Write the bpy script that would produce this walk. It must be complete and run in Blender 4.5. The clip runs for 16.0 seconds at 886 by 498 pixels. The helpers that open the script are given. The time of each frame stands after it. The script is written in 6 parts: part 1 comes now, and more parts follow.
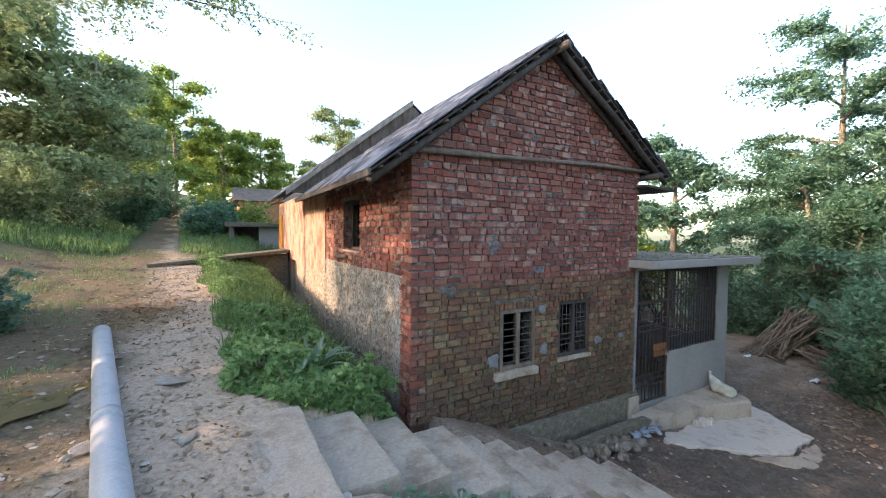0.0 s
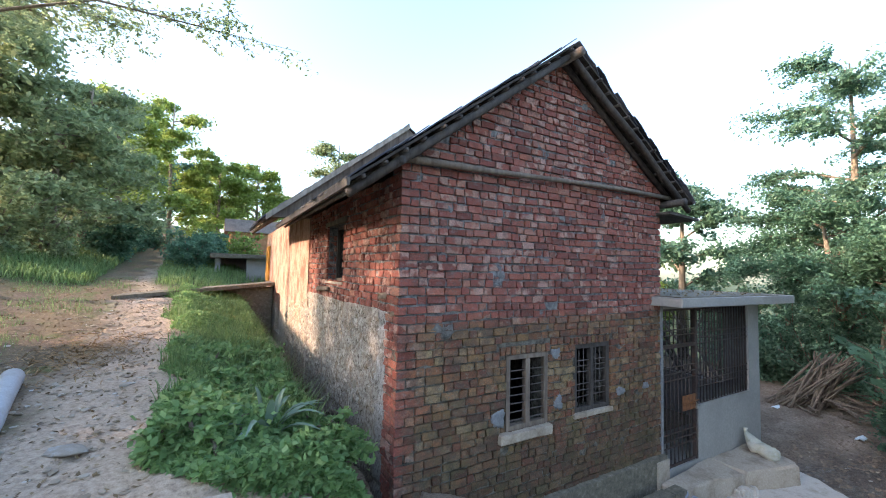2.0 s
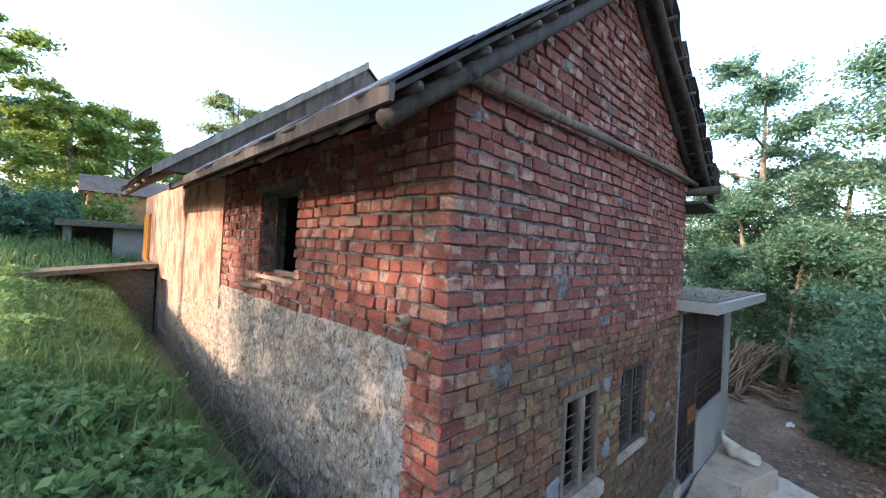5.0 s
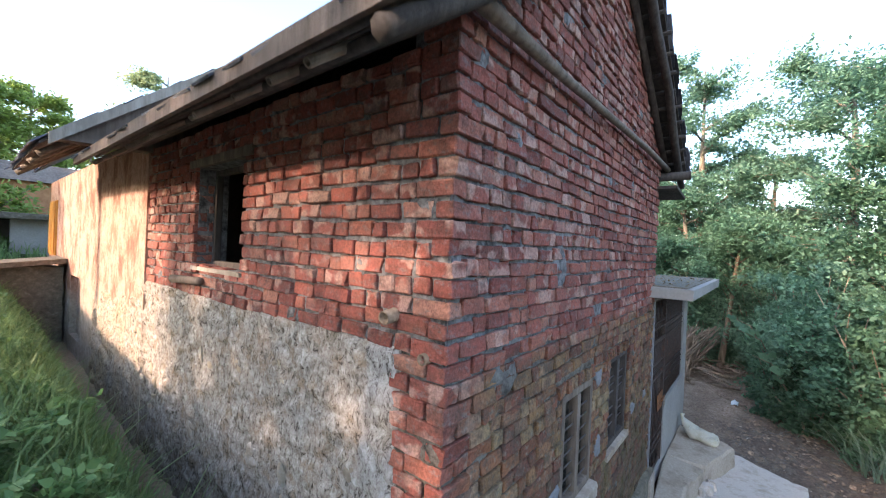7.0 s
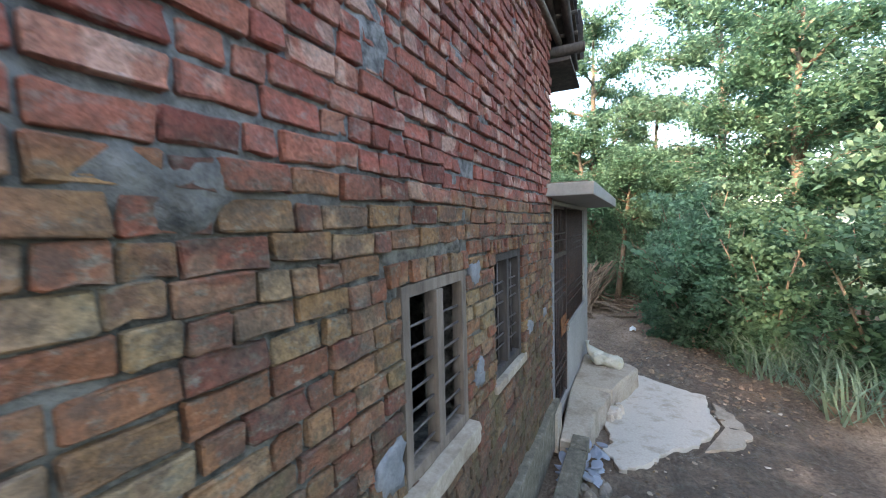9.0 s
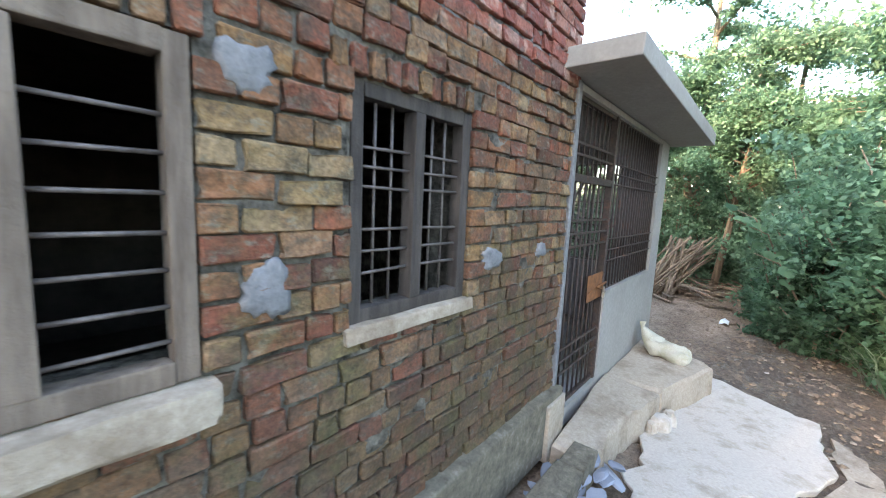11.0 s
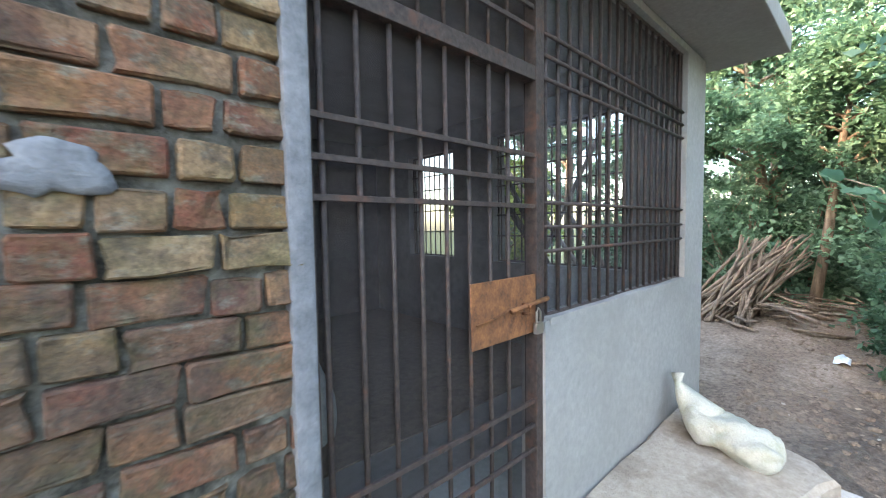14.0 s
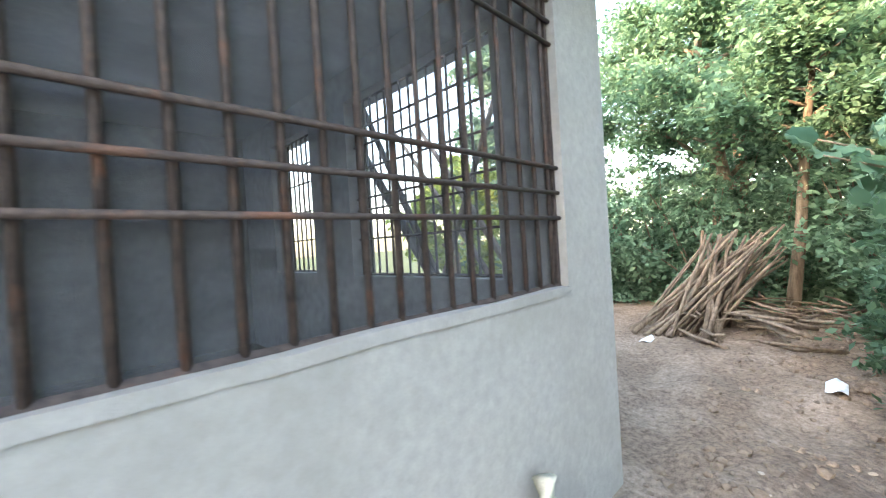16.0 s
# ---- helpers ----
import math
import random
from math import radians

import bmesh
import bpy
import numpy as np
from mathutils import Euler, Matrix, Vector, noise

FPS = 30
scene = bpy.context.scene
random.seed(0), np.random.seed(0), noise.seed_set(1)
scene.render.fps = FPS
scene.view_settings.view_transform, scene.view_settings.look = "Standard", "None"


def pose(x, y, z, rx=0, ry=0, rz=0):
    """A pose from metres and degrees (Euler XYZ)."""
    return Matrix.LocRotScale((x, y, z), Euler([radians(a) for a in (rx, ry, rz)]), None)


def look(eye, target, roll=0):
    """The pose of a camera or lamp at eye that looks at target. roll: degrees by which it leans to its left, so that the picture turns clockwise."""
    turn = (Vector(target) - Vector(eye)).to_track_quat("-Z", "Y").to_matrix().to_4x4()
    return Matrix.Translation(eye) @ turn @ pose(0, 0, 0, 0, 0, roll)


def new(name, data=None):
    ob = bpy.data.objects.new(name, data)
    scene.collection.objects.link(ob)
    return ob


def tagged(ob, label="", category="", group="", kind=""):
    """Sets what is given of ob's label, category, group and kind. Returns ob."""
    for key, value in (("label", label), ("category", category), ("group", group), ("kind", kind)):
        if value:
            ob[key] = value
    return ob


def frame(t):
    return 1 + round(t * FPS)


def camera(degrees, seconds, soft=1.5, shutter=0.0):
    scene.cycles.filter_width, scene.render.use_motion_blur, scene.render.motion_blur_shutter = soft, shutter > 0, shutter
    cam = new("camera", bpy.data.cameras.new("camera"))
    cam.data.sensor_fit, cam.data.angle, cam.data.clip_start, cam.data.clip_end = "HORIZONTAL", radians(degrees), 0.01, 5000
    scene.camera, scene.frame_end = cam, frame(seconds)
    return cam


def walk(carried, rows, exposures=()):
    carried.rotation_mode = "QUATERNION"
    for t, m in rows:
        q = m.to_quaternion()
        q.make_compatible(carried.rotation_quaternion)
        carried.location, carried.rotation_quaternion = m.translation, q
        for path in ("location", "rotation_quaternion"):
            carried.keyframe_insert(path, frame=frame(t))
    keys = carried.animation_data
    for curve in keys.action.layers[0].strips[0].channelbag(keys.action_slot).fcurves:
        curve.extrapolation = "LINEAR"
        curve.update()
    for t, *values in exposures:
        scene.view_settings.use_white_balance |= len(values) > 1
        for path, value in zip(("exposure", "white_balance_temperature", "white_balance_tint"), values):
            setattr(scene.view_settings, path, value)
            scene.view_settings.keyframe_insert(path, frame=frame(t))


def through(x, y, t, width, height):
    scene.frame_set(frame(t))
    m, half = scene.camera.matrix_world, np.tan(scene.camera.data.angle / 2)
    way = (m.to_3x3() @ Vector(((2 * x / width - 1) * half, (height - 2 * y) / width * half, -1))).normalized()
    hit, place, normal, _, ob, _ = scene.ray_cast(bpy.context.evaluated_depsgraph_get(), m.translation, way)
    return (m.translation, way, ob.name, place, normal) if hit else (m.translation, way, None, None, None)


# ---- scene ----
cam = camera(97.1, 16.0, soft=1.0, shutter=0.25)
METRES, EYE, TILT, LEAN, TURN = 12.0, 1.5, 0.0, 0.0, -30.1
ROWS = [
    (0.0, 0.0, 0.0, 0.0, 0.02, -2.1, -0.53),
    (0.5, 0.0044, 0.0146, -0.0012, 1.92, -1.36, -0.69),
    (1.0, 0.0051, 0.0307, -0.0037, -4.01, 0.77, 0.24),
    (1.5, 0.0023, 0.0497, -0.006, -6.46, 0.76, 0.06),
    (2.0, 0.003, 0.0741, -0.009, -0.22, 3.33, -1.25),
    (2.5, 0.0012, 0.1081, -0.0128, -0.87, -0.66, -1.98),
    (3.0, -0.017, 0.1439, -0.0111, -1.11, 3.79, -6.89),
    (3.5, -0.0337, 0.1675, -0.0061, -5.42, 2.96, -5.12),
    (4.0, -0.0566, 0.1894, 0.001, -9.56, 2.21, -4.95),
    (6.5, -0.0974, 0.268, 0.0047, -18.42, -0.58, -1.03),
    (7.0, -0.0905, 0.2793, -0.0034, -21.18, -0.07, -2.47),
    (7.5, -0.0772, 0.3051, -0.0223, -24.35, -3.18, -0.51),
    (8.0, -0.05, 0.3211, -0.0316, -30.78, -2.7, -1.47),
    (8.5, -0.0219, 0.3393, -0.052, -34.64, -3.16, 2.15),
    (11.0, 0.1422, 0.4063, -0.1249, -20.37, -7.39, -2.68),
    (11.5, 0.1788, 0.4232, -0.1398, -18.5, -2.13, 1.12),
    (12.0, 0.2174, 0.4438, -0.1533, -18.02, -1.31, -0.37),
    (12.5, 0.253, 0.463, -0.1601, -17.83, -1.43, -1.13),
    (13.0, 0.2798, 0.481, -0.1612, -14.19, -4.7, -1.44),
    (13.5, 0.3001, 0.5044, -0.1602, -14.62, -4.35, 0.71),
    (14.0, 0.3165, 0.5268, -0.161, -12.38, -3.23, 0.91),
    (14.5, 0.3351, 0.5616, -0.162, -13.14, -1.93, 1.91),
    (15.0, 0.3673, 0.579, -0.1642, -8.24, -2.76, 0.7),
    (15.5, 0.4039, 0.5983, -0.1677, -12.99, -2.88, 3.01),
    (16.0, 0.4425, 0.6118, -0.178, -14.58, -0.66, 3.54),
]
walk(cam, [(t, pose(0, 0, EYE, TILT, LEAN, TURN) @ pose(METRES * x, METRES * y, METRES * z, 90 + pitch, roll, yaw)) for t, x, y, z, yaw, pitch, roll in ROWS],
     exposures=[(0.0, 2.47, 6950, 13), (1.5, 2.52, 6700, 13), (2.0, 2.60, 6550, 13), (2.5, 2.52, 6500, 13), (3.5, 2.5, 6300, 12), (6.5, 2.75, 6350, 13), (7.5, 2.80, 6350, 14), (8.5, 2.93, 6700, 12), (11.0, 3.8, 7350, 13), (12.5, 4.0, 7250, 13), (14.5, 4.15, 7200, 13), (15.0, 4.35, 7600, 13), (16.0, 4.42, 7800, 13)])

# ---- light ----
SUN = Vector((-0.93, 0.22, 0.305)).normalized()      # towards the sun
world = bpy.data.worlds.new("sky")
scene.world = world
world.use_nodes = True
wn = world.node_tree
sky = wn.nodes.new("ShaderNodeTexSky")
sky.sky_type = "NISHITA"
sky.sun_disc = False
sky.sun_elevation = math.asin(SUN.z)
sky.sun_rotation = math.atan2(SUN.x, SUN.y)
sky.air_density, sky.dust_density, sky.ozone_density = 1.0, 2.0, 1.5
wn.links.new(sky.outputs[0], wn.nodes["Background"].inputs[0])
wn.nodes["Background"].inputs[1].default_value = 0.15
sun = new("sun", bpy.data.lights.new("sun", "SUN"))
sun.data.energy, sun.data.angle, sun.data.color = 1.6, radians(1.2), (1.0, 0.73, 0.53)
sun.matrix_world = look(SUN * 60, (0, 0, 0))

# ---- helpers of this scene ----
rng = np.random.default_rng(7)


def material(name, build, rough=0.85, metal=0.0, bump=0.0, bump_scale=40.0, spec=0.3):
    """A principled material; build(nodes, links) returns the colour socket."""
    m = bpy.data.materials.new(name)
    m.use_nodes = True
    nt = m.node_tree
    b = nt.nodes["Principled BSDF"]
    b.inputs["Roughness"].default_value = rough
    b.inputs["Metallic"].default_value = metal
    b.inputs["Specular IOR Level"].default_value = spec
    out = build(nt)
    if isinstance(out, tuple):
        b.inputs["Base Color"].default_value = (*out, 1)
    else:
        nt.links.new(out, b.inputs["Base Color"])
    if bump:
        n1 = noise_tex(nt, bump_scale, 6, 0.65)
        bn = nt.nodes.new("ShaderNodeBump")
        bn.inputs["Strength"].default_value = bump
        bn.inputs["Distance"].default_value = 0.02
        nt.links.new(n1, bn.inputs["Height"])
        nt.links.new(bn.outputs[0], b.inputs["Normal"])
    return m


def coords(nt):
    for n in nt.nodes:
        if n.name == "world_place":
            return n.outputs["Position"]
    g = nt.nodes.new("ShaderNodeNewGeometry")
    g.name = "world_place"
    return g.outputs["Position"]


def noise_tex(nt, scale, detail=4, rough=0.6, stretch=None, distort=0.0):
    n = nt.nodes.new("ShaderNodeTexNoise")
    n.inputs["Scale"].default_value = scale
    n.inputs["Detail"].default_value = detail
    n.inputs["Roughness"].default_value = rough
    n.inputs["Distortion"].default_value = distort
    src = coords(nt)
    if stretch:
        mp = nt.nodes.new("ShaderNodeMapping")
        mp.inputs["Scale"].default_value = stretch
        nt.links.new(src, mp.inputs["Vector"])
        src = mp.outputs[0]
    nt.links.new(src, n.inputs["Vector"])
    return n.outputs["Fac"]


def ramp(nt, fac, stops, interp="LINEAR"):
    r = nt.nodes.new("ShaderNodeValToRGB")
    r.color_ramp.interpolation = interp
    els = r.color_ramp.elements
    while len(els) < len(stops):
        els.new(0.5)
    for e, (p, c) in zip(els, stops):
        e.position, e.color = p, (*c, 1) if len(c) == 3 else c
    nt.links.new(fac, r.inputs[0])
    return r.outputs[0]


def mask(nt, fac, lo, hi):
    m = nt.nodes.new("ShaderNodeMapRange")
    m.inputs[1].default_value, m.inputs[2].default_value = lo, hi
    nt.links.new(fac, m.inputs[0])
    return m.outputs[0]


def mix(nt, fac, a, b, mode="MIX"):
    m = nt.nodes.new("ShaderNodeMix")
    m.data_type, m.blend_type = "RGBA", mode
    for sock, v in ((m.inputs[0], fac), (m.inputs[6], a), (m.inputs[7], b)):
        if isinstance(v, (int, float)):
            sock.default_value = v
        elif isinstance(v, tuple):
            sock.default_value = (*v, 1)
        else:
            nt.links.new(v, sock)
    return m.outputs[2]


def calc(nt, op, a, b=0.0, clamp=False):
    m = nt.nodes.new("ShaderNodeMath")
    m.operation, m.use_clamp = op, clamp
    for sock, v in zip(m.inputs, (a, b)):
        if isinstance(v, (int, float)):
            sock.default_value = v
        else:
            nt.links.new(v, sock)
    return m.outputs[0]


def axis(nt, which):
    s = nt.nodes.new("ShaderNodeSeparateXYZ")
    nt.links.new(coords(nt), s.inputs[0])
    return s.outputs[which]


def piece_random(nt):
    o = nt.nodes.new("ShaderNodeObjectInfo")
    g = nt.nodes.new("ShaderNodeNewGeometry")
    return calc(nt, "FRACT", calc(nt, "ADD", o.outputs["Random"], g.outputs["Random Per Island"]))


# ---- materials ----
def piece_noise(nt, r, scale, detail=4, rough=0.6, stretch=(1, 1, 1)):
    """Noise that starts anew on each piece."""
    n = nt.nodes.new("ShaderNodeTexNoise")
    n.noise_dimensions = "4D"
    n.inputs["Scale"].default_value = scale
    n.inputs["Detail"].default_value = detail
    n.inputs["Roughness"].default_value = rough
    mp = nt.nodes.new("ShaderNodeMapping")
    mp.inputs["Scale"].default_value = stretch
    nt.links.new(coords(nt), mp.inputs["Vector"])
    nt.links.new(mp.outputs[0], n.inputs["Vector"])
    nt.links.new(calc(nt, "MULTIPLY", r, 61.0), n.inputs["W"])
    return n.outputs["Fac"]


def brick_colour(nt):
    r = piece_random(nt)
    r2, r3 = calc(nt, "FRACT", calc(nt, "MULTIPLY", r, 17.3)), calc(nt, "FRACT", calc(nt, "MULTIPLY", r, 41.7))
    red = ramp(nt, r, [(0.0, (0.20, 0.070, 0.056)), (0.22, (0.32, 0.105, 0.078)), (0.45, (0.39, 0.135, 0.098)),
                       (0.60, (0.26, 0.085, 0.068)), (0.74, (0.43, 0.17, 0.115)), (0.86, (0.34, 0.12, 0.09)), (0.94, (0.47, 0.235, 0.165)), (1.0, (0.38, 0.15, 0.115))])
    old = ramp(nt, r, [(0.0, (0.15, 0.062, 0.047)), (0.14, (0.33, 0.115, 0.078)), (0.27, (0.37, 0.235, 0.115)),
                       (0.38, (0.21, 0.085, 0.060)), (0.50, (0.40, 0.155, 0.095)), (0.60, (0.36, 0.25, 0.135)), (0.70, (0.24, 0.10, 0.066)), (0.80, (0.38, 0.175, 0.095)), (0.90, (0.42, 0.31, 0.19)), (1.0, (0.28, 0.095, 0.066))])
    z = calc(nt, "ADD", axis(nt, 2), calc(nt, "MULTIPLY", noise_tex(nt, 2.0, 3), 0.16))
    x_in = mask(nt, axis(nt, 0), 2.16, 2.55)
    lower = calc(nt, "MULTIPLY", mask(nt, z, 0.97, 0.83), x_in)
    c = mix(nt, lower, red, old)
    c = mix(nt, 1.0, c, mix(nt, lower, (0.77, 0.72, 0.73), (0.70, 0.67, 0.61)), "MULTIPLY")
    # pale kiln-fired ends and faces, burnt dark zones
    ends = calc(nt, "MULTIPLY", mask(nt, piece_noise(nt, r, 7.0, 2, 0.5), 0.50, 0.56), mask(nt, r2, 0.40, 0.62))
    c = mix(nt, calc(nt, "MULTIPLY", ends, calc(nt, "SUBTRACT", 0.62, calc(nt, "MULTIPLY", lower, 0.30))), c, mix(nt, lower, (0.50, 0.335, 0.275), (0.34, 0.26, 0.16)))
    burnt = calc(nt, "MULTIPLY", mask(nt, piece_noise(nt, r2, 8.0, 3, 0.6), 0.50, 0.60), mask(nt, r3, 0.55, 0.75))
    c = mix(nt, calc(nt, "MULTIPLY", burnt, 0.6), c, (0.115, 0.058, 0.050))
    # cement wiped over the faces
    wipe = calc(nt, "MULTIPLY", mask(nt, noise_tex(nt, 13.0, 7, 0.72, (1, 1, 1.8)), 0.53, 0.63), calc(nt, "ADD", 0.5, calc(nt, "MULTIPLY", lower, 0.28)))
    c = mix(nt, wipe, c, mix(nt, lower, (0.20, 0.19, 0.18), (0.20, 0.185, 0.145)))
    grime = mask(nt, noise_tex(nt, 9.0, 7, 0.75, (1, 1, 1.5)), 0.46, 0.62)
    c = mix(nt, calc(nt, "MULTIPLY", grime, calc(nt, "ADD", 0.40, calc(nt, "MULTIPLY", lower, 0.32))), c, (0.075, 0.058, 0.046))
    stain = calc(nt, "MULTIPLY", mask(nt, noise_tex(nt, 3.2, 7, 0.72), 0.50, 0.62), calc(nt, "MULTIPLY", lower, 0.55))
    c = mix(nt, stain, c, (0.060, 0.050, 0.038))
    # moss and damp low down
    low = calc(nt, "MULTIPLY", mask(nt, axis(nt, 2), 0.45, -0.8), mask(nt, noise_tex(nt, 4.5, 6, 0.7), 0.46, 0.61))
    c = mix(nt, calc(nt, "MULTIPLY", calc(nt, "MULTIPLY", low, x_in), 0.72), c, ramp(nt, noise_tex(nt, 16, 5, 0.7), [(0.35, (0.052, 0.048, 0.024)), (0.65, (0.15, 0.145, 0.055))]))
    wet = calc(nt, "MULTIPLY", mask(nt, calc(nt, "ADD", axis(nt, 2), calc(nt, "MULTIPLY", noise_tex(nt, 1.7, 5), 0.9)), 0.35, -0.65), x_in)
    c = mix(nt, calc(nt, "MULTIPLY", wet, 0.55), c, (0.058, 0.046, 0.034))
    return mix(nt, 1.0, c, ramp(nt, noise_tex(nt, 55, 6, 0.75), [(0.32, (0.55, 0.55, 0.55)), (0.68, (1.34, 1.32, 1.30))]), "MULTIPLY")


BRICK = material("fired_brick", brick_colour, 0.9, bump=0.8, bump_scale=30)


def mortar_colour(nt):
    c = ramp(nt, noise_tex(nt, 14, 6, 0.7), [(0.36, (0.050, 0.049, 0.050)), (0.64, (0.245, 0.243, 0.245))])
    low = mask(nt, axis(nt, 2), 0.95, 0.6)
    c2 = ramp(nt, noise_tex(nt, 10, 6, 0.7), [(0.38, (0.022, 0.020, 0.015)), (0.66, (0.20, 0.185, 0.155))])
    dry = mask(nt, calc(nt, "ADD", axis(nt, 2), calc(nt, "MULTIPLY", noise_tex(nt, 2.5, 4), 0.8)), -0.15, 0.45)
    c2 = mix(nt, dry, c2, ramp(nt, noise_tex(nt, 12, 6, 0.7), [(0.36, (0.025, 0.023, 0.019)), (0.64, (0.19, 0.175, 0.15))]))
    return mix(nt, low, c, c2)


MORTAR = material("cement_mortar", mortar_colour, 0.95, bump=0.9, bump_scale=45)


def rubble_colour(nt):
    c = ramp(nt, noise_tex(nt, 13, 8, 0.78), [(0.30, (0.15, 0.125, 0.10)), (0.47, (0.33, 0.30, 0.265)), (0.62, (0.47, 0.45, 0.425)), (0.75, (0.56, 0.55, 0.54))])
    c = mix(nt, calc(nt, "MULTIPLY", mask(nt, noise_tex(nt, 6, 5, 0.7), 0.50, 0.64), 0.7), c, (0.27, 0.20, 0.135))
    strip = calc(nt, "MULTIPLY", mask(nt, calc(nt, "ADD", axis(nt, 1), calc(nt, "MULTIPLY", noise_tex(nt, 4, 4), 0.5)), 5.42, 5.30), mask(nt, noise_tex(nt, 3, 4), 0.38, 0.5))
    c = mix(nt, calc(nt, "MULTIPLY", strip, 0.7), c, (0.40, 0.40, 0.405))
    c = mix(nt, calc(nt, "MULTIPLY", mask(nt, axis(nt, 2), -0.2, -1.1), 0.6), c, (0.12, 0.10, 0.075))
    warm = calc(nt, "MULTIPLY", mask(nt, axis(nt, 1), 8.8, 9.6), mask(nt, noise_tex(nt, 1.4, 4, 0.6, (1, 1, 0.35)), 0.35, 0.6))
    c = mix(nt, calc(nt, "MULTIPLY", warm, 0.7), c, (0.44, 0.33, 0.22))
    return mix(nt, 1.0, c, ramp(nt, noise_tex(nt, 26, 8, 0.82, (1, 1, 0.55), 0.9), [(0.39, (0.13, 0.115, 0.10)), (0.47, (0.72, 0.71, 0.69)), (0.62, (1.05, 1.07, 1.09))]), "MULTIPLY")


RUBBLE = material("cement_smeared_rubble", rubble_colour, 0.95, bump=1.0, bump_scale=21)


def stone_colour(nt):
    r = piece_random(nt)
    c = ramp(nt, r, [(0, (0.20, 0.17, 0.135)), (0.4, (0.33, 0.275, 0.20)), (0.7, (0.25, 0.225, 0.195)), (1, (0.38, 0.32, 0.25))])
    c = mix(nt, calc(nt, "MULTIPLY", mask(nt, noise_tex(nt, 7, 6, 0.7), 0.48, 0.64), 0.7), c, (0.40, 0.395, 0.385))
    return mix(nt, calc(nt, "MULTIPLY", mask(nt, axis(nt, 2), -0.2, -1.1), 0.55), c, (0.12, 0.10, 0.075))


STONE = material("field_stone", stone_colour, 0.92, bump=0.9, bump_scale=30)


def plaster_colour(nt):
    streak_and_sun = noise_tex(nt, 3.0, 9, 0.74, (1, 1, 0.55), 0.15)
    # pale middle stops paint sunlit patches between the stained brown streaks
    c = ramp(nt, streak_and_sun, [(0.32, (0.13, 0.062, 0.045)), (0.43, (0.25, 0.125, 0.088)), (0.50, (0.40, 0.245, 0.185)), (0.57, (0.47, 0.325, 0.26)), (0.66, (0.30, 0.16, 0.115)), (0.74, (0.18, 0.09, 0.062))])
    c = mix(nt, mask(nt, calc(nt, "ADD", axis(nt, 2), calc(nt, "MULTIPLY", noise_tex(nt, 1.6, 4), 1.4)), 1.35, 0.75), c,
            ramp(nt, noise_tex(nt, 6, 6, 0.7), [(0.3, (0.21, 0.18, 0.145)), (0.7, (0.43, 0.38, 0.32))]))
    return mix(nt, calc(nt, "MULTIPLY", mask(nt, noise_tex(nt, 18, 6, 0.75), 0.47, 0.66), 0.6), c, (0.17, 0.105, 0.072))


PLASTER = material("stained_sun_patched_plaster", plaster_colour, 0.92, bump=0.6, bump_scale=22)
CEMENT = material("bare_cement_render", lambda nt: mix(nt, calc(nt, "MULTIPLY", mask(nt, noise_tex(nt, 1.8, 5, 0.65), 0.45, 0.7), 0.6),
                  ramp(nt, noise_tex(nt, 24, 6, 0.7), [(0.3, (0.265, 0.256, 0.242)), (0.7, (0.345, 0.333, 0.314))]), (0.235, 0.222, 0.203)), 0.8, bump=0.25, bump_scale=60)
CONCRETE = material("rough_concrete", lambda nt: mix(nt, mask(nt, noise_tex(nt, 2.5, 6, 0.7), 0.48, 0.68),
                    ramp(nt, noise_tex(nt, 30, 6, 0.75), [(0.3, (0.31, 0.255, 0.20)), (0.7, (0.47, 0.405, 0.33))]), (0.22, 0.17, 0.125)), 0.9, bump=0.55, bump_scale=45)
# mossy damp at the wall foot; also a shade colour for far parts
DAMP_SHADED = material("damp_mossy_shaded_concrete", lambda nt: ramp(nt, noise_tex(nt, 12, 7, 0.75), [(0.3, (0.075, 0.068, 0.048)), (0.55, (0.17, 0.15, 0.115)), (0.75, (0.31, 0.28, 0.235))]), 0.9, bump=0.6, bump_scale=40)
DARK_CEMENT = material("dark_cement_wall", lambda nt: ramp(nt, noise_tex(nt, 9, 6, 0.7), [(0.3, (0.24, 0.235, 0.23)), (0.7, (0.36, 0.355, 0.35))]), 0.9, bump=0.3, bump_scale=50)


def wood_colour(dark, light):
    def build(nt):
        g = noise_tex(nt, 16, 5, 0.65, (1.0, 1.0, 0.12))
        return mix(nt, calc(nt, "MULTIPLY", mask(nt, noise_tex(nt, 3, 4), 0.45, 0.7), 0.5), ramp(nt, g, [(0.3, dark), (0.7, light)]), tuple(0.6 * v for v in dark))
    return build


BAMBOO = material("smoky_bamboo", wood_colour((0.16, 0.13, 0.10), (0.36, 0.31, 0.25)), 0.7, bump=0.2, bump_scale=60)
EAVE_WOOD = material("dark_eave_plank", wood_colour((0.06, 0.048, 0.04), (0.16, 0.13, 0.11)), 0.85, bump=0.4, bump_scale=50)
OLD_WOOD = material("weathered_wood", wood_colour((0.10, 0.076, 0.060), (0.25, 0.20, 0.16)), 0.85, bump=0.4, bump_scale=60)
DARK_WOOD = material("dark_timber", wood_colour((0.035, 0.030, 0.028), (0.10, 0.085, 0.075)), 0.85, bump=0.4, bump_scale=50)
GREY_WOOD = material("grey_plank", wood_colour((0.22, 0.19, 0.15), (0.42, 0.38, 0.32)), 0.85, bump=0.4, bump_scale=50)
LOG_WOOD = material("dry_log_bark", wood_colour((0.095, 0.07, 0.05), (0.25, 0.195, 0.145)), 0.9, bump=0.6, bump_scale=40)
